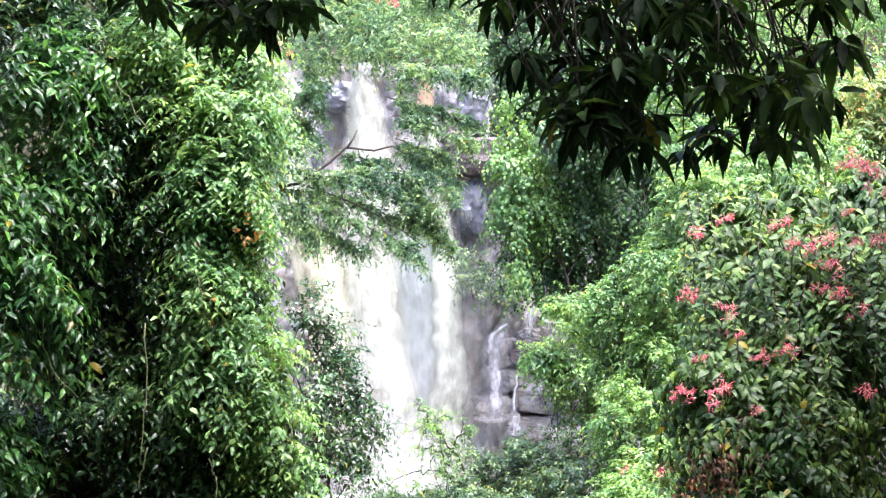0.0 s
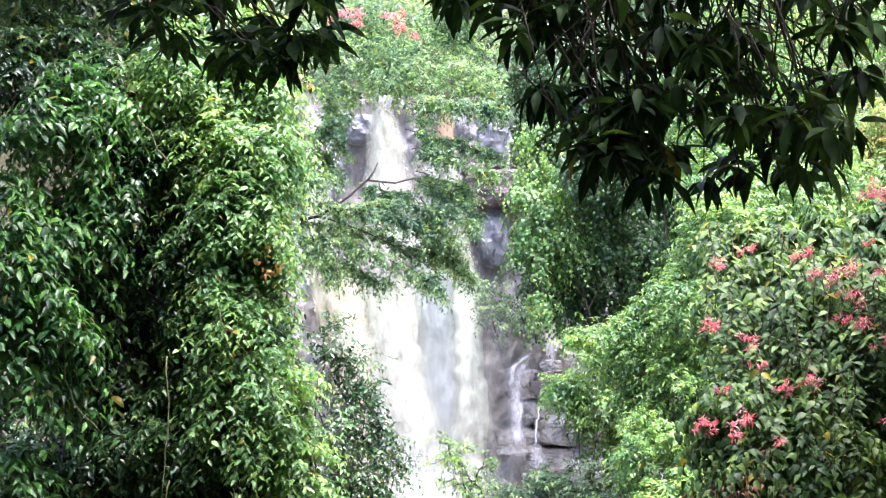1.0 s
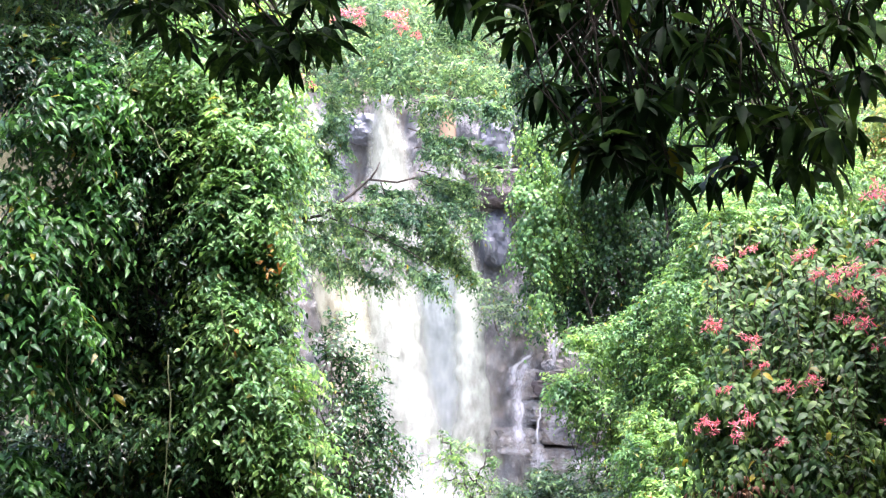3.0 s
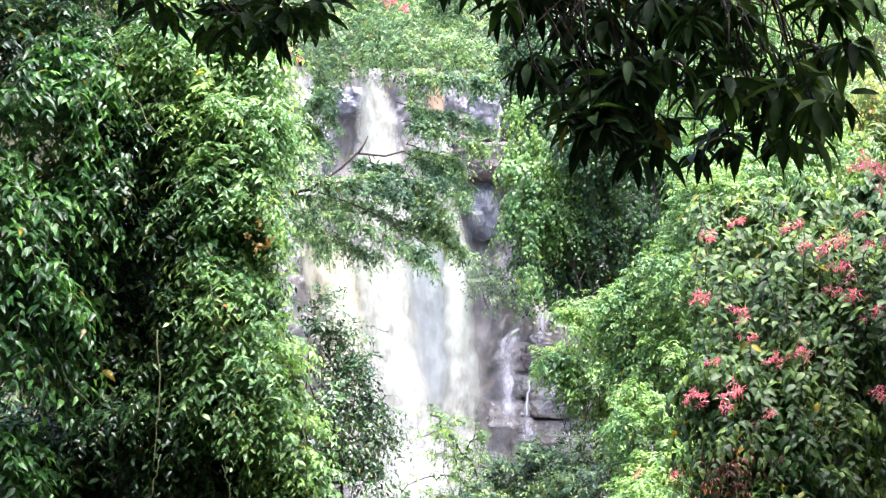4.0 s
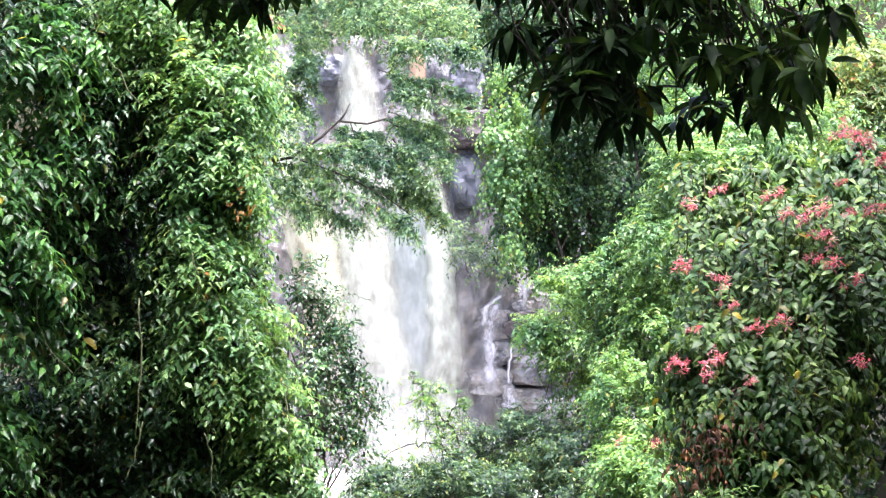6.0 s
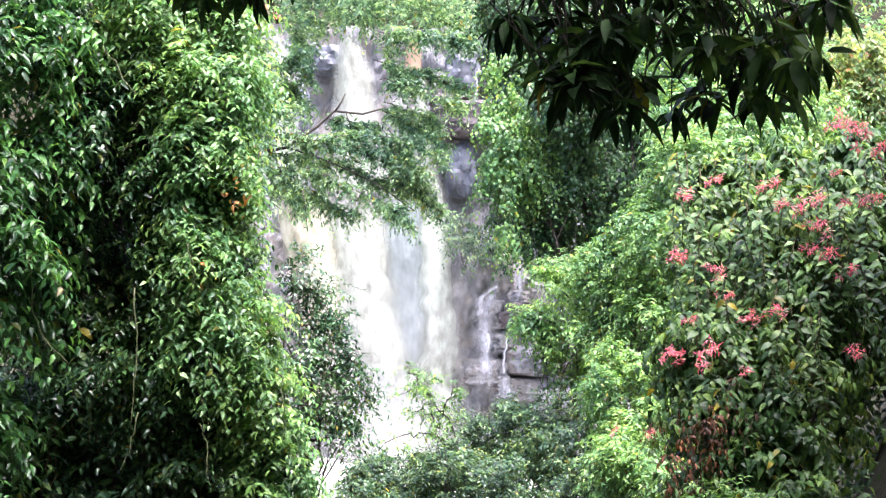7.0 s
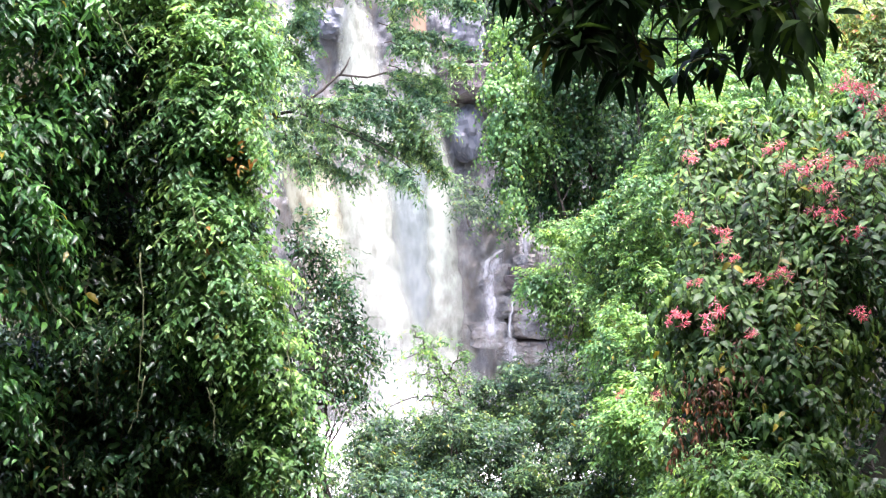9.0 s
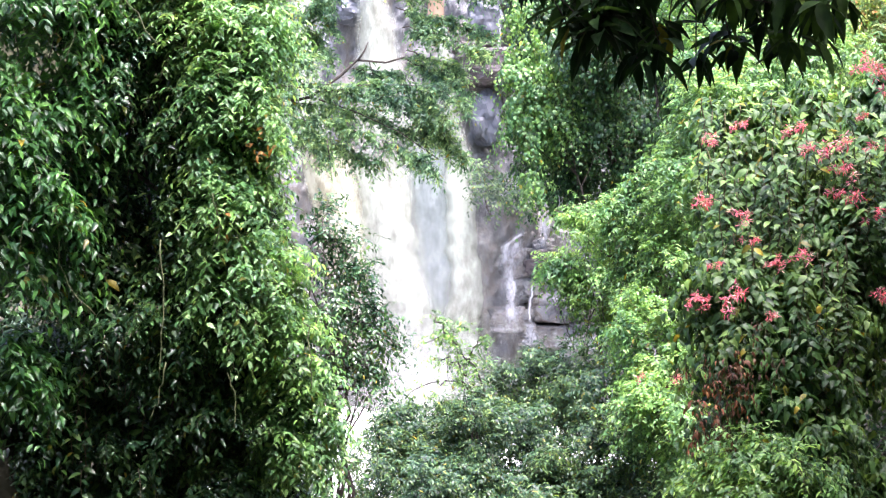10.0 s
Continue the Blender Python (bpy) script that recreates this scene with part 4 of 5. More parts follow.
for line in (((0.35, 17.00, 0.77), (0.12, 17.00, 1.17), (-0.12, 17.00, 1.56), (-0.38, 17.00, 1.45)),
             ((0.24, 17.00, 0.89), (-0.05, 17.00, 1.08), (-0.31, 17.00, 1.08), (-0.57, 17.00, 0.91)),
             ((0.07, 17.00, 1.26), (0.17, 17.00, 1.52), (0.29, 17.00, 1.45)),
             ((-0.07, 17.00, 1.49), (-0.24, 17.00, 1.69), (-0.31, 17.00, 1.75)),
             ((0.07, 17.00, 1.11), (-0.11, 17.00, 1.29), (-0.30, 17.00, 1.30))):
    bough(bough_rng, sapling, line, 12, 0.18, 0.054, LEAF_SHRUB)

# ---- the vine-covered bank on the left ----
# The first mass is an unseen overhang, added to shade the leaves below.
left_bush, _, _ = plant(70, "vine_covered_bush", "tall bush buried in glossy hanging green vines", "bush", on_ground(-2.9, 12.4),
      [(-2.61, 9.90, 5.15, 0.51, 0.40, 0.20), (-2.89, 9.70, 4.69, 0.20, 0.40, 0.27), (-2.44, 10.90, 4.73, 0.75, 0.50, 0.22), (-1.75, 10.50, 4.09, 0.39, 0.50, 0.25), (-2.17, 10.40, 3.84, 0.43, 0.50, 0.36), (-2.04, 10.30, 3.21, 0.39, 0.60, 0.39), (-1.65, 10.20, 3.23, 0.28, 0.60, 0.38), (-1.61, 10.10, 2.69, 0.26, 0.50, 0.35), (-2.36, 10.40, 2.72, 0.32, 0.60, 0.39), (-1.50, 10.00, 2.19, 0.26, 0.50, 0.34)] + [(-2.24, 10.40, 2.15, 0.28, 0.60, 0.28), (-1.55, 9.90, 1.72, 0.29, 0.50, 0.30), (-2.10, 10.30, 1.58, 0.32, 0.60, 0.39), (-1.31, 10.00, 1.75, 0.21, 0.50, 0.38), (-2.60, 10.50, 1.37, 0.29, 0.60, 0.22), (-1.79, 10.20, 1.17, 0.38, 0.60, 0.35), (-2.35, 10.40, 0.88, 0.46, 0.60, 0.32), (-1.30, 10.00, 1.18, 0.26, 0.50, 0.38), (-1.38, 10.30, 0.65, 0.35, 0.60, 0.28), (-2.66, 10.20, 3.98, 0.31, 0.50, 0.31), (-1.91, 10.50, 0.59, 0.43, 0.60, 0.22)],
      680, 19, 0.045, 0.22, 9, 0.071, LEAF_VINE, trunk=0.1, limbs=9, shape=FOLDED, single=300, single_material=LEAF_VINE, single_shapes=(OVATE, blade(0.38, 0.12, 0.26), blade(0.5, 0.07, 0.1)),
      droop=0.65, leaf_droop=0.2, up=0.05, hollows=[(-1.82, 9.90, 2.43, 0.14, 0.90, 0.34), (-2.45, 9.90, 1.73, 0.21, 0.90, 0.19), (-2.30, 9.80, 3.16, 0.11, 0.60, 0.20), (-1.60, 9.60, 2.01, 0.08, 0.70, 0.13), (-1.51, 9.80, 1.15, 0.11, 0.80, 0.17), (-1.96, 9.90, 1.15, 0.15, 0.80, 0.15), (-2.47, 10.00, 1.11, 0.21, 0.80, 0.10), (-2.06, 9.90, 1.92, 0.09, 0.70, 0.12), (-1.08, 10.00, 0.84, 0.14, 0.80, 0.21), (-2.57, 9.80, 3.10, 0.08, 0.60, 0.13), (-1.25, 9.50, 1.42, 0.07, 0.60, 0.14)],
      twigs=0.0025, face=0.4, shell=0.5, loose=0.85, heart=(-2.6, 12.0, 3.2))
# Dark leaves added behind the hollows, so the gaps read as deep shade.
plant(74, "undergrowth", "dark leaves added behind the hanging vines to blacken their gaps", "bush", on_ground(-2.9, 11.9),
      [(-2.83, 11.40, 1.73, 0.47, 0.30, 0.43), (-3.16, 11.40, 2.35, 0.27, 0.30, 0.62), (-2.31, 11.60, 1.07, 0.52, 0.30, 0.36), (-2.09, 11.30, 2.54, 0.27, 0.30, 0.50), (-2.76, 11.20, 0.97, 0.46, 0.30, 0.31), (-1.50, 11.40, 0.89, 0.39, 0.30, 0.31), (-1.25, 11.60, 0.57, 0.36, 0.30, 0.24), (-1.76, 11.40, 0.58, 0.39, 0.30, 0.23)],
      190, 9, 0.08, 0.26, 8, 0.08, LEAF_DARK, trunk=0.03, limbs=6, shell=0.9)
plant(71, "bright_vine", "bright green large-leaved vine hanging in front of the bank", "vine", on_ground(-2.9, 9.5),
      [(-2.40, 9.50, 3.38, 0.19, 0.30, 0.32), (-2.45, 9.40, 2.64, 0.16, 0.30, 0.29), (-2.39, 9.30, 2.28, 0.19, 0.30, 0.19), (-2.26, 9.60, 2.86, 0.12, 0.25, 0.20), (-2.47, 9.40, 1.93, 0.13, 0.25, 0.11), (-2.50, 9.40, 1.36, 0.08, 0.25, 0.19), (-2.69, 9.40, 2.87, 0.13, 0.30, 0.58), (-2.26, 9.80, 3.71, 0.13, 0.30, 0.13), (-1.63, 10.30, 1.06, 0.11, 0.20, 0.09)],
      125, 11, 0.04, 0.25, 7, 0.085, LEAF_SPRING, trunk=0.03, limbs=12, shape=FOLDED, single=300, single_material=LEAF_SPRING, single_shapes=(OVATE, blade(0.5, 0.1, 0.3)), droop=0.9, leaf_droop=0.3, face=0.5, twigs=0.002, loose=0.7)
# Stands for the bush's sunlit flank: brightness comes from the paler leaf colour.
plant(72, "bright_vine", "yellow-green vine over the bush, with sunlight put into its leaf colour", "vine", on_ground(-1.9, 10.4),
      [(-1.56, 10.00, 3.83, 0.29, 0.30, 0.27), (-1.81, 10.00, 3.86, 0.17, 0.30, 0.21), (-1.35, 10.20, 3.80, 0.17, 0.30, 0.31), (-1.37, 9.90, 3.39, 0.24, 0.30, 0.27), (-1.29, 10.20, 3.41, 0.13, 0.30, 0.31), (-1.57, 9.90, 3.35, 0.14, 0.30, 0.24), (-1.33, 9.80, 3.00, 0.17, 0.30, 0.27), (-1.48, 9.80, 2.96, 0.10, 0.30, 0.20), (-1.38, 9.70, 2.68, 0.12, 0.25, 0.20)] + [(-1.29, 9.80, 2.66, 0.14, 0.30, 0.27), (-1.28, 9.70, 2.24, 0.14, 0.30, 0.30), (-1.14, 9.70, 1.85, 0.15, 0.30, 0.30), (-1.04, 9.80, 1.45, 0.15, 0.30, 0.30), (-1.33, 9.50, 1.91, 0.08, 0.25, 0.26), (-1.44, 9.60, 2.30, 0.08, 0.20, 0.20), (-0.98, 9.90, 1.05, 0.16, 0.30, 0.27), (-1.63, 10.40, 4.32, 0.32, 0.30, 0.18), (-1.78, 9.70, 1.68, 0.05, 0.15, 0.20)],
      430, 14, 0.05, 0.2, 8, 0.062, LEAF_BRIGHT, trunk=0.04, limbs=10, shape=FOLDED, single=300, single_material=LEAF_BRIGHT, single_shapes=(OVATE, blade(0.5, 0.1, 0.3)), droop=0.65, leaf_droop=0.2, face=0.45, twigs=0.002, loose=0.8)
small_tree, _, _ = plant(73, "small_tree", "thin-twigged small-leaved tree beside the pool", "tree", on_ground(-1.17, 14),
      [(-1.02, 14.00, 2.24, 0.11, 0.40, 0.14), (-1.07, 14.00, 1.86, 0.12, 0.40, 0.19), (-0.85, 14.00, 1.91, 0.11, 0.30, 0.10), (-1.04, 14.00, 1.48, 0.13, 0.40, 0.17), (-0.80, 14.00, 1.51, 0.13, 0.30, 0.11), (-0.66, 14.00, 1.42, 0.11, 0.30, 0.07), (-0.94, 14.00, 1.20, 0.13, 0.40, 0.12), (-0.70, 14.00, 1.72, 0.08, 0.30, 0.07), (-0.76, 14.00, 1.10, 0.11, 0.30, 0.07), (-1.15, 14.00, 2.53, 0.08, 0.30, 0.14)],
      84, 5, 0.05, 0.32, 10, 0.066, LEAF_VINE, trunk=0.04, limbs=18, droop=0.5, leaf_droop=0.3, shell=0.8, loose=0.8)
for line in (((-1.22, 13.80, 2.42), (-1.01, 13.80, 2.33), (-0.82, 13.80, 2.08)),
             ((-1.17, 13.80, 2.09), (-0.89, 13.80, 2.01), (-0.60, 13.80, 1.72)),
             ((-1.15, 13.80, 1.72), (-0.82, 13.80, 1.67), (-0.49, 13.80, 1.46)),
             ((-1.13, 13.80, 1.44), (-0.84, 13.80, 1.36), (-0.63, 13.80, 1.20))):
    bough(bough_rng, small_tree, line, 26, 0.24, 0.062, LEAF_VINE)

# Stands out of view; added to keep sun off the lower right bank.
plant(79, "shade_bush", "unseen dense green bush added to shade the right bank", "bush", on_ground(4.6, 9.0), [(4.5, 9.0, 2.6, 0.7, 1.1, 1.5), (4.4, 8.6, 4.0, 0.6, 1.0, 0.9), (4.6, 10.2, 2.2, 0.7, 0.9, 1.4), (4.5, 9.0, 5.2, 0.8, 1.2, 1.2)],
      340, 6, 0.15, 0.4, 8, 0.13, LEAF_DARK, trunk=0.08, limbs=10, back=1.0)

# ---- the flowering vine on the right bank ----
flower_vine, _, _ = plant(80, "flowering_vine_bush", "broad-leaved vine bush with pink flower clusters", "bush", on_ground(3.3, 11.4),
      [(2.13, 11.00, 2.68, 0.32, 0.50, 0.26), (1.96, 11.40, 2.93, 0.21, 0.50, 0.18), (2.42, 11.50, 3.08, 0.31, 0.50, 0.14), (2.77, 11.50, 3.04, 0.39, 0.50, 0.20), (3.02, 11.40, 3.09, 0.27, 0.50, 0.21), (2.04, 10.80, 2.32, 0.28, 0.50, 0.26), (2.41, 10.80, 2.51, 0.33, 0.50, 0.30), (2.77, 10.90, 2.63, 0.26, 0.50, 0.26), (1.87, 10.50, 1.98, 0.22, 0.50, 0.29), (2.19, 10.50, 2.05, 0.29, 0.50, 0.29), (2.57, 10.90, 2.14, 0.22, 0.50, 0.30)] + [(2.95, 11.20, 2.27, 0.23, 0.50, 0.23), (1.95, 10.20, 1.66, 0.31, 0.50, 0.28), (2.33, 10.50, 1.69, 0.22, 0.50, 0.25), (1.72, 10.10, 1.52, 0.21, 0.50, 0.21), (2.03, 10.10, 1.32, 0.24, 0.50, 0.21), (2.36, 10.60, 1.30, 0.14, 0.50, 0.25), (1.59, 10.10, 1.83, 0.14, 0.40, 0.14), (1.71, 9.90, 0.99, 0.24, 0.50, 0.20), (2.01, 9.90, 0.89, 0.24, 0.50, 0.24), (2.86, 11.50, 1.70, 0.12, 0.30, 0.20), (2.40, 10.30, 0.65, 0.21, 0.40, 0.14)],
      620, 10, 0.05, 0.24, 7, 0.082, LEAF_FLOWER, trunk=0.09, limbs=18, shape=BROAD, single=300, single_material=LEAF_FLOWER, single_shapes=(blade(0.46, 0.1, 0.3), blade(0.52, 0.12, 0.4), blade(0.42, 0.1, 0.25)),
      droop=0.8, leaf_droop=0.25, up=0.15, face=0.48, shell=0.5, twigs=0.0025, loose=0.65, heart=(2.6, 11.6, 2.2), hollows=[(2.82, 10.80, 1.19, 0.28, 1.00, 0.48), (2.19, 10.20, 1.42, 0.09, 0.50, 0.10), (2.49, 10.40, 0.96, 0.21, 1.20, 0.25), (2.02, 10.10, 1.86, 0.07, 0.40, 0.10), (1.89, 10.10, 1.20, 0.09, 0.50, 0.14), (2.36, 10.30, 1.83, 0.06, 0.50, 0.11)])


plant(82, "undergrowth", "dark green undergrowth on the shaded bank", "bush", on_ground(2.9, 11.0), [(2.97, 11.50, 0.81, 0.31, 0.30, 0.43), (3.20, 11.60, 1.36, 0.24, 0.30, 0.48), (2.59, 10.60, 0.55, 0.29, 0.30, 0.22)],
      110, 6, 0.1, 0.26, 8, 0.075, LEAF_DARK, trunk=0.03, limbs=14)


def flower_mesh(rng):
    """A loose, uneven spray of small heads of narrow petals."""
    co, tri, n0 = [], [], 0
    heads = np.concatenate([[(0, 0, 0)], rng.normal(0, 0.42, (int(rng.integers(5, 8)), 3)) * (1.0, 0.7, 0.85)])
    for h in heads:
        n = int(rng.integers(13, 22))
        d = unit(rng.normal(size=(n, 3)) + (0, -0.2, 0.1))
        v, t = scatter(blade(0.17, 0.06, 0.35), h + d * rng.uniform(0.03, 0.2, (n, 1)), d + rng.normal(0, 0.4, (n, 3)), np.array((0, -0.4, 1.0)) + rng.normal(0, 0.5, (n, 3)), rng.uniform(0.18, 0.46, n))
        co.append(v)
        tri.append(t + n0)
        n0 += len(v)
    return np.concatenate(co), np.concatenate(tri)


flower_rng = np.random.default_rng(81)
FLOWER_MESHES = [tri_mesh("flower", *flower_mesh(flower_rng), PETAL) for _ in range(6)]


def flower(parent, place, size):
    ob = child("flower", FLOWER_MESHES[int(flower_rng.integers(6))], parent, "pink flower cluster")
    ob.matrix_basis = Matrix.LocRotScale(Vector(place), Euler(flower_rng.uniform(-0.5, 0.5, 3)), Vector((size, size * 0.9, size * 0.8)))


for place, size in (((2.22, 10.00, 2.69), 0.11), ((2.16, 10.10, 2.69), 0.07), ((2.32, 9.95, 2.53), 0.09), ((2.33, 9.95, 2.36), 0.1), ((2.28, 10.00, 2.39), 0.06), ((2.05, 9.95, 2.02), 0.07), ((1.90, 10.00, 1.98), 0.06),
                    ((1.76, 10.00, 2.11), 0.06), ((1.70, 10.00, 2.27), 0.07), ((1.59, 10.00, 1.75), 0.1), ((1.47, 10.10, 1.76), 0.06), ((1.40, 10.20, 1.76), 0.06), ((2.52, 9.90, 1.77), 0.07), ((2.50, 9.95, 2.25), 0.07)) + (((2.60, 10.00, 2.71), 0.09), ((2.52, 10.00, 2.68), 0.06), ((2.01, 10.10, 2.81), 0.08), ((1.71, 10.20, 2.85), 0.06), ((1.58, 10.30, 2.76), 0.06), ((1.51, 10.20, 2.37), 0.08), ((1.55, 10.20, 1.98), 0.05),
                    ((1.87, 9.95, 1.67), 0.05), ((1.08, 10.20, 1.29), 0.04), ((1.34, 10.20, 1.29), 0.05), ((2.53, 10.20, 3.20), 0.1), ((2.61, 10.10, 3.15), 0.09), ((2.67, 10.00, 3.00), 0.1), ((2.44, 10.10, 2.88), 0.05)):
    flower(flower_vine, (place[0] * 0.935, place[1] * 0.935, 1.6 + (place[2] - 1.6) * 0.935), size * 1.16)

for place, size in (((6.50, 25.00, 6.13), 0.2), ((6.12, 24.50, 5.66), 0.2), ((6.76, 25.50, 6.74), 0.2), ((5.95, 24.50, 5.37), 0.15)):
    flower(high_shrub, place, size)
for place, size in (((-2.07, 27.00, 8.94), 0.28), ((-1.93, 27.00, 8.71), 0.22), ((-2.25, 27.00, 8.80), 0.16), ((-1.24, 27.00, 8.80), 0.26), ((-1.05, 27.00, 8.61), 0.2), ((-0.87, 27.00, 8.47), 0.14), ((-2.81, 27.00, 7.78), 0.16), ((-2.62, 27.00, 7.64), 0.12)):
    flower(lean_tree, place, size)
plant(83, "dead_creeper", "dry reddish-brown creeper stems hanging down the bank", "creeper", on_ground(1.69, 10.2),
      [(1.33, 9.40, 1.43, 0.04, 0.10, 0.19), (1.42, 9.30, 1.18, 0.10, 0.10, 0.11), (1.31, 9.30, 1.12, 0.04, 0.10, 0.16), (1.55, 9.30, 1.34, 0.06, 0.10, 0.08), (1.71, 9.30, 1.68, 0.03, 0.08, 0.13), (1.76, 9.30, 1.46, 0.05, 0.08, 0.06), (1.48, 9.30, 0.93, 0.08, 0.10, 0.13)],
      26, 3, 0.03, 0.16, 6, 0.045, DRY_LEAF, trunk=0.012, limbs=16, droop=1.2, leaf_droop=1.0, twigs=0.003)


HANGING = blade(0.54, 0.1, 0.45)


def strand(seed, parent, top, length, leaf_size, material, lean=0.1):
    """A vine that hangs down freely, its leaves in two drooping ranks."""
    rng = np.random.default_rng(seed)
    line = bent(rng, top, np.array(top) + (rng.normal(0, lean), rng.normal(0, 0.05), -length), 0, 0.025, 14)
    vine = child("hanging_vine", tri_mesh("hanging_vine", *tube(line, np.linspace(0.005, 0.002, 14), 5), TWIG), parent)
    n = int(length / (leaf_size * 0.42))
    t = (np.arange(n) + rng.uniform(0, 0.6, n)) / n * 12.9
    k = np.minimum(t.astype(int), 12)
    p = line[k] + (line[k + 1] - line[k]) * (t - k)[:, None]
    sign = np.where(np.arange(n) % 2, 1.0, -1.0) * rng.uniform(0.5, 1.0, n)
    along = np.stack([sign, -0.4 + rng.normal(0, 0.35, n), -rng.uniform(-0.1, 0.5, n)], -1)
    child("leafage", tri_mesh("leafage", *scatter(HANGING, p, along, np.array((0, -0.55, 1.0)) + rng.normal(0, 0.25, (n, 3)), leaf_size * rng.uniform(0.7, 1.15, n) * (1.1 - 0.4 * t / 13)), material), vine, kind="stuff")
    return vine


strand_rng = np.random.default_rng(85)
for k in range(64):
    u, v = strand_rng.uniform(-2.5, -0.95), strand_rng.uniform(1.1, 4.1)
    if u + 0.3 * (v - 1.5) > -0.55 or (abs(u + 1.9) < 0.2 and 1.9 < v < 3.1):
        continue
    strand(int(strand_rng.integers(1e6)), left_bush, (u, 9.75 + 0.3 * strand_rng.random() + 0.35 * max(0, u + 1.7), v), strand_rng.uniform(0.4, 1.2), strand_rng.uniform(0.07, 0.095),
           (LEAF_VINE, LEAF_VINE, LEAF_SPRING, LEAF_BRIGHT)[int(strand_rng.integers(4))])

stem_rng = np.random.default_rng(87)
for line in (((-2.28, 9.25, 2.28), (-2.25, 9.25, 1.99), (-2.17, 9.25, 1.82), (-2.04, 9.25, 1.70)),
             ((-1.69, 9.25, 2.12), (-1.67, 9.25, 1.86), (-1.68, 9.25, 1.60), (-1.69, 9.25, 1.33)),
             ((-1.65, 9.25, 1.43), (-1.68, 9.25, 1.27), (-1.74, 9.25, 1.11)),
             ((-1.31, 9.25, 1.36), (-1.26, 9.25, 1.22), (-1.28, 9.25, 1.07)),
             ((-2.21, 9.25, 3.14), (-2.17, 9.25, 3.30), (-2.19, 9.25, 3.50)),
             ((-1.88, 9.25, 3.50), (-1.79, 9.25, 3.35), (-1.70, 9.25, 3.22)),
             ((-1.39, 9.25, 2.37), (-1.35, 9.25, 2.21), (-1.39, 9.25, 2.05)),
             ((-0.87, 9.25, 1.65), (-0.84, 9.25, 1.46), (-0.85, 9.25, 1.27))):
    t = np.linspace(0, len(line) - 1, 10)
    path = np.stack([np.interp(t, np.arange(len(line)), np.array(line)[:, k]) for k in range(3)], -1) + stem_rng.normal(0, 0.006, (10, 3))
    child("bare_stem", tri_mesh("bare_stem", *tube(path, np.linspace(0.0045, 0.003, 10), 6), PALE_STEM), left_bush, "pale bare vine stem")
for place, n in (((-1.12, 9.35, 2.62), 12), ((-1.19, 9.40, 2.71), 6), ((-1.62, 9.70, 1.11), 3), ((-1.38, 9.30, 2.20), 5)):
    at = np.array(place) + stem_rng.normal(0, 0.035, (n, 3))
    child("withered_leaves", tri_mesh("withered_leaves", *scatter(FOLDED, at, stem_rng.normal(0, 1, (n, 3)) + (0, -0.2, -0.7), stem_rng.normal(0, 0.6, (n, 3)) + (0, -0.8, 0.6), stem_rng.uniform(0.035, 0.06, n)), WITHERED), left_bush, "withered orange-brown leaves", kind="stuff")

drape_rng = np.random.default_rng(86)
for k in range(125):
    u, v = drape_rng.uniform(1.5, 2.75), drape_rng.uniform(1.3, 3.05)
    if u > 2.3 and v < 2.1:
        continue
    strand(int(drape_rng.integers(1e6)), flower_vine, (u, 9.55 + 0.3 * drape_rng.random() + 0.25 * max(0.0, 1.9 - u) + 0.5 * max(0.0, v - 1.9), v), drape_rng.uniform(0.35, 0.9), drape_rng.uniform(0.06, 0.08), LEAF_FLOWER, 0.06)

# ---- the mango tree over the camera ----
mango_rng = np.random.default_rng(90)
mango = thing("mango_tree", on_ground(3.6, 4.4), "mango tree with long dark drooping leaves overhead", "tree")


def whorl(rng, tip, count, reach=0.2):
    """Leaves that stand round a twig's end and droop."""
    ang = rng.uniform(0, 6.28) + np.arange(count) * 2.4
    flat = rng.uniform(0.45, 1.4, count)
    along = np.stack([np.cos(ang) * flat, np.sin(ang) * flat, -rng.uniform(0.05, 1.1, count)], -1)
    up_leaf = rng.random(count) < 0.2
    along[up_leaf, 2] = rng.uniform(-0.2, 0.3, up_leaf.sum())
    pos = np.asarray(tip) + rng.normal(0, 0.012, (count, 3)) - np.array((0, 0, 1.0)) * rng.uniform(0, 0.05, (count, 1)) * -1
    normal = np.stack([np.cos(ang), np.sin(ang), np.full(count, 0.8)], -1) + rng.normal(0, 0.3, (count, 3))
    return pos, along, normal, reach * rng.uniform(0.75, 1.2, count)


trunk_line = bent(mango_rng, on_ground(3.6, 4.4), (3.3, 4.2, 5.0), 0, 0.02, 8)
child("trunk", tri_mesh("trunk", *tube(trunk_line, np.linspace(0.26, 0.17, 8), 12), BARK), mango)
limb_right = bent(mango_rng, (3.35, 4.25, 4.2), (0.4, 6.4, 3.9), 0.3, 0.02, 9)
limb_left = bent(mango_rng, (3.3, 4.2, 4.9), (-1.3, 6.1, 3.9), 0.5, 0.02, 10)
child("limb", tri_mesh("limb", *tube(limb_right, np.linspace(0.1, 0.03, 9), 9), BARK), mango)
child("limb", tri_mesh("limb", *tube(limb_left, np.linspace(0.12, 0.03, 10), 9), BARK), mango)

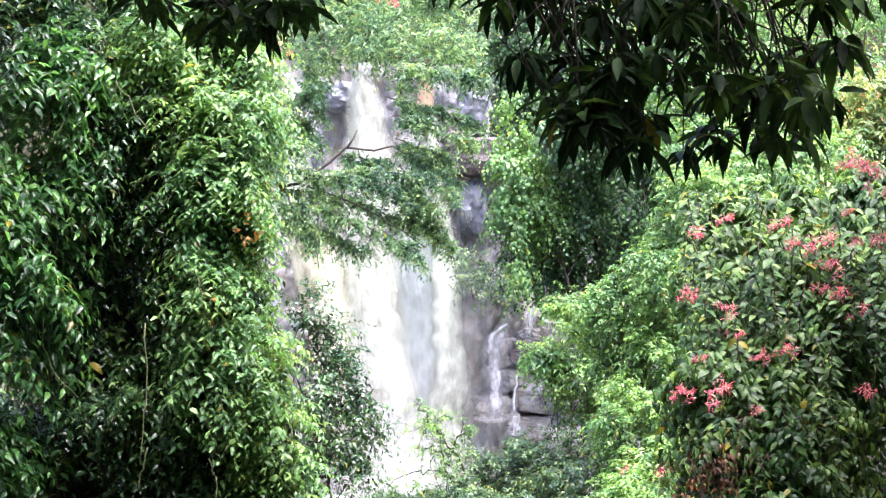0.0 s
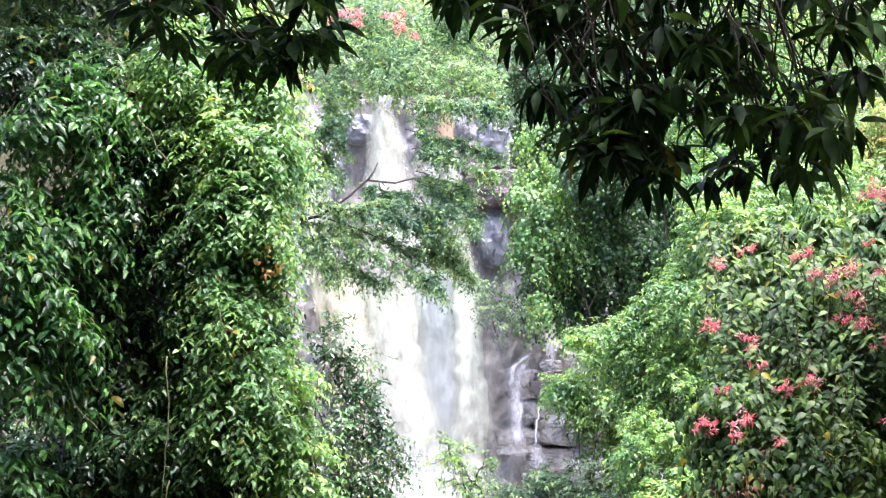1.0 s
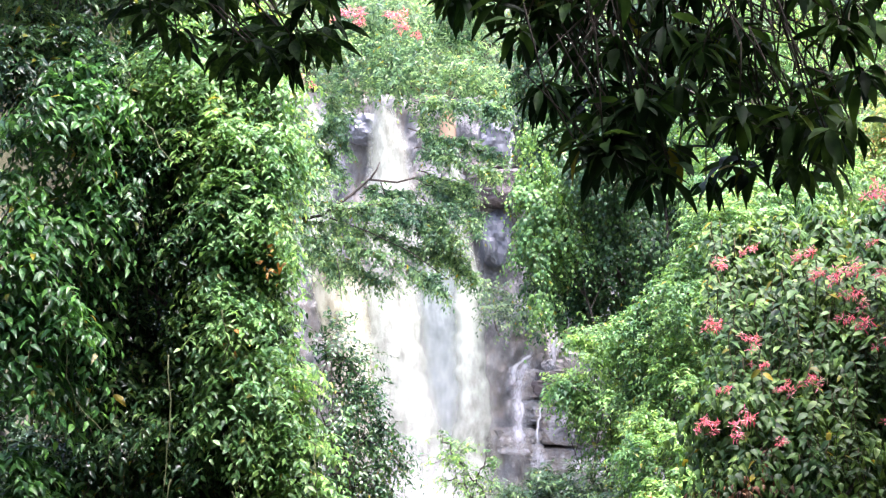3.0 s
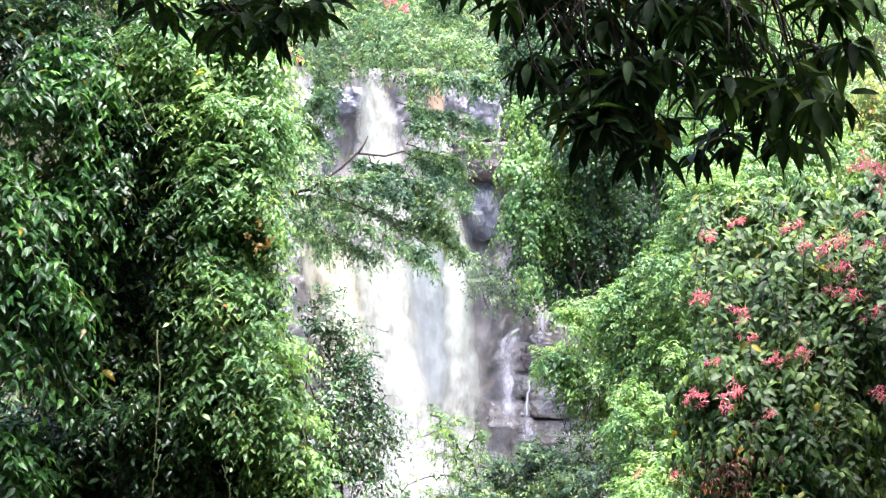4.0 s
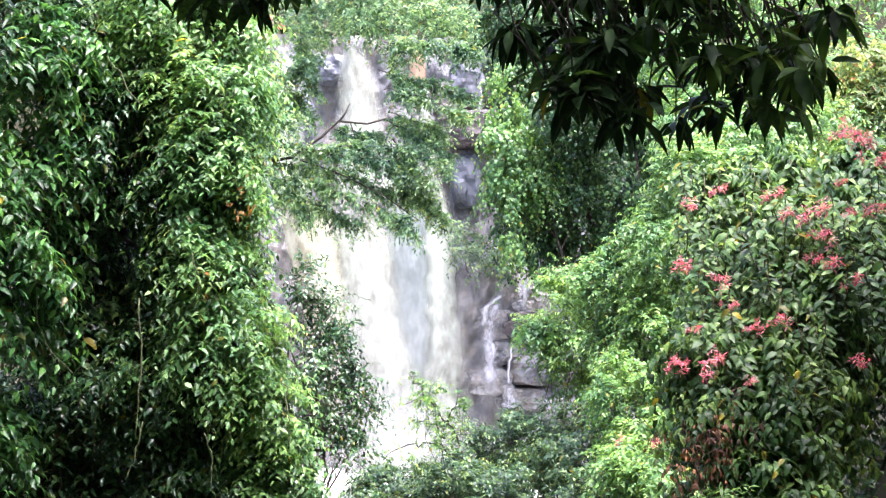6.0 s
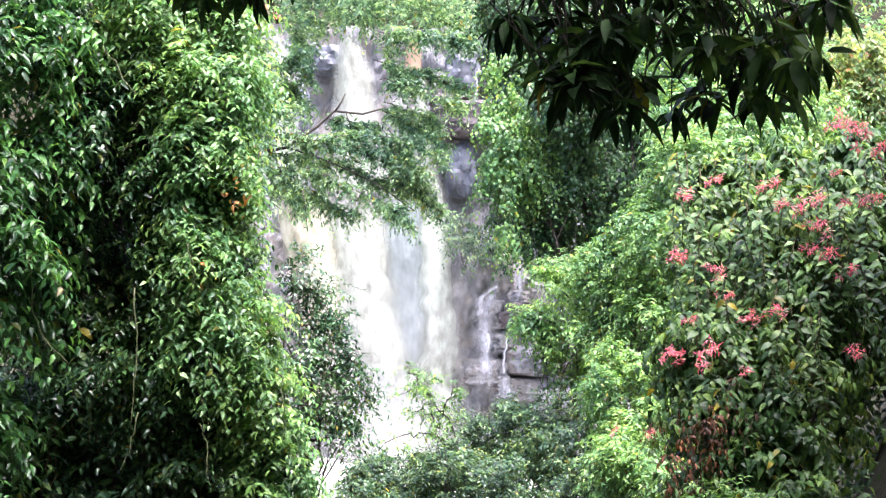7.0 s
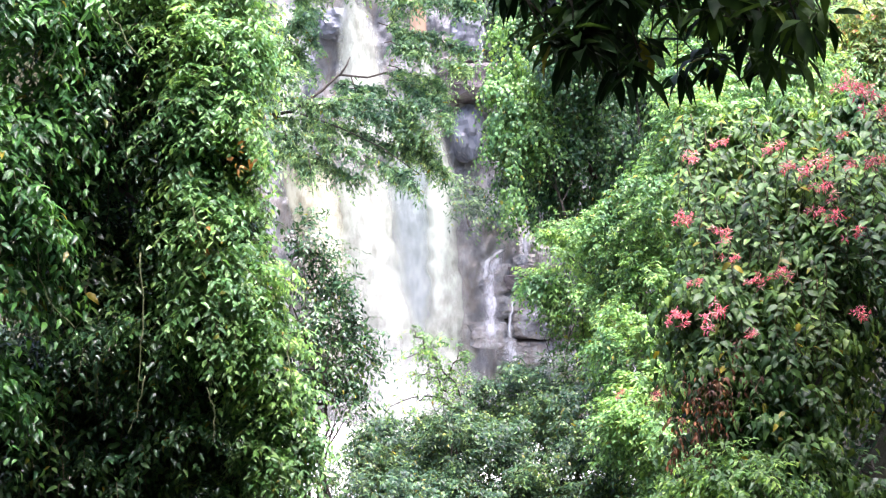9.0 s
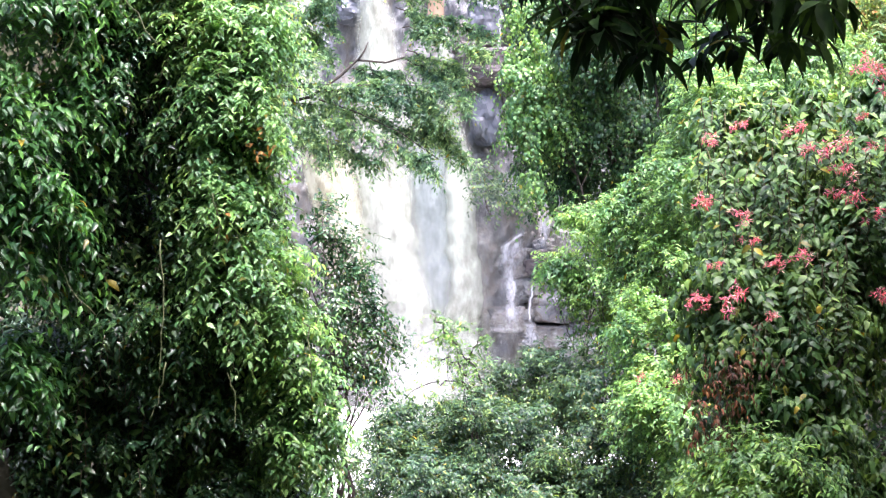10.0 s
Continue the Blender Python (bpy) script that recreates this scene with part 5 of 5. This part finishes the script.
TIPS = []
for x_span, n, edge_x, edge_z in (((-1.33, -0.5), 42, [-1.33, -1.1, -0.78, -0.5], [3.2, 3.12, 3.0, 3.1]),
                                  ((-0.42, 0.12), 16, [-0.42, -0.25, -0.1, 0.0, 0.12], [3.5, 3.42, 3.32, 3.22, 3.2]),
                                  ((0.08, 1.6), 150, [0.08, 0.16, 0.24, 0.3, 0.4, 0.5, 0.7, 1.07, 1.3, 1.4, 1.5, 1.6], [3.3, 3.18, 3.02, 2.9, 2.72, 2.64, 2.56, 2.57, 2.63, 2.7, 2.83, 3.1])):
    while n:
        x, z, y = mango_rng.uniform(*x_span), mango_rng.uniform(2.6, 3.55), mango_rng.uniform(5.6, 6.8)
        if z > np.interp(x, edge_x, edge_z) and not (x > 0.95 and z > 3.02 and mango_rng.random() < 0.82) and not (0.75 < x < 1.1 and mango_rng.random() < 0.3):
            TIPS.append((x * y / 6.2, y, 1.6 + (z - 1.6) * y / 6.2))
            n -= 1
all_leaves = [whorl(mango_rng, t, int(mango_rng.integers(7, 12)), 0.15) for t in TIPS]
pos, along, normal, size = (np.concatenate([w[k] for w in all_leaves]) for k in range(4))
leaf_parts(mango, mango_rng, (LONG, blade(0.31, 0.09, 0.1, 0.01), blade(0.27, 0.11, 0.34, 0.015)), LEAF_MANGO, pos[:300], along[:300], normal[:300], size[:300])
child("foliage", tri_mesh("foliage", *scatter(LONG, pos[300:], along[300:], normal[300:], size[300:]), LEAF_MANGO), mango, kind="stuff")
for t in TIPS:
    line = limb_left if t[0] < -0.3 else limb_right
    start = line[np.argmin(np.linalg.norm(line - np.array(t), axis=1))]
    child("twig", tri_mesh("twig", *tube(bent(mango_rng, start, t, 0.15, 0.1, 6), np.linspace(0.008, 0.003, 6), 6), BARK), mango)
# the unseen crown above, cut to shape light on the hanging leaves and banks
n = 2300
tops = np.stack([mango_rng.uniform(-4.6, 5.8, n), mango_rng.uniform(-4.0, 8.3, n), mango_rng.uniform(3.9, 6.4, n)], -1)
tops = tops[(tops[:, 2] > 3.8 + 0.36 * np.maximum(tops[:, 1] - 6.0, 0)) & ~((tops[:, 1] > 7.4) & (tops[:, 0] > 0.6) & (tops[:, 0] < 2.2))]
# thinned so that some sun reaches the hanging leaves
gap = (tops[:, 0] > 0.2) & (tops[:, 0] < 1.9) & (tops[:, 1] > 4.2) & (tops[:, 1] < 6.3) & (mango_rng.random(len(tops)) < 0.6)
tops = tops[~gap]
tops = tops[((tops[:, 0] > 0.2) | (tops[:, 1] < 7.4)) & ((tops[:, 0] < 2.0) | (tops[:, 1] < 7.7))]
# unseen leaf blocks added only to shade the right and left banks
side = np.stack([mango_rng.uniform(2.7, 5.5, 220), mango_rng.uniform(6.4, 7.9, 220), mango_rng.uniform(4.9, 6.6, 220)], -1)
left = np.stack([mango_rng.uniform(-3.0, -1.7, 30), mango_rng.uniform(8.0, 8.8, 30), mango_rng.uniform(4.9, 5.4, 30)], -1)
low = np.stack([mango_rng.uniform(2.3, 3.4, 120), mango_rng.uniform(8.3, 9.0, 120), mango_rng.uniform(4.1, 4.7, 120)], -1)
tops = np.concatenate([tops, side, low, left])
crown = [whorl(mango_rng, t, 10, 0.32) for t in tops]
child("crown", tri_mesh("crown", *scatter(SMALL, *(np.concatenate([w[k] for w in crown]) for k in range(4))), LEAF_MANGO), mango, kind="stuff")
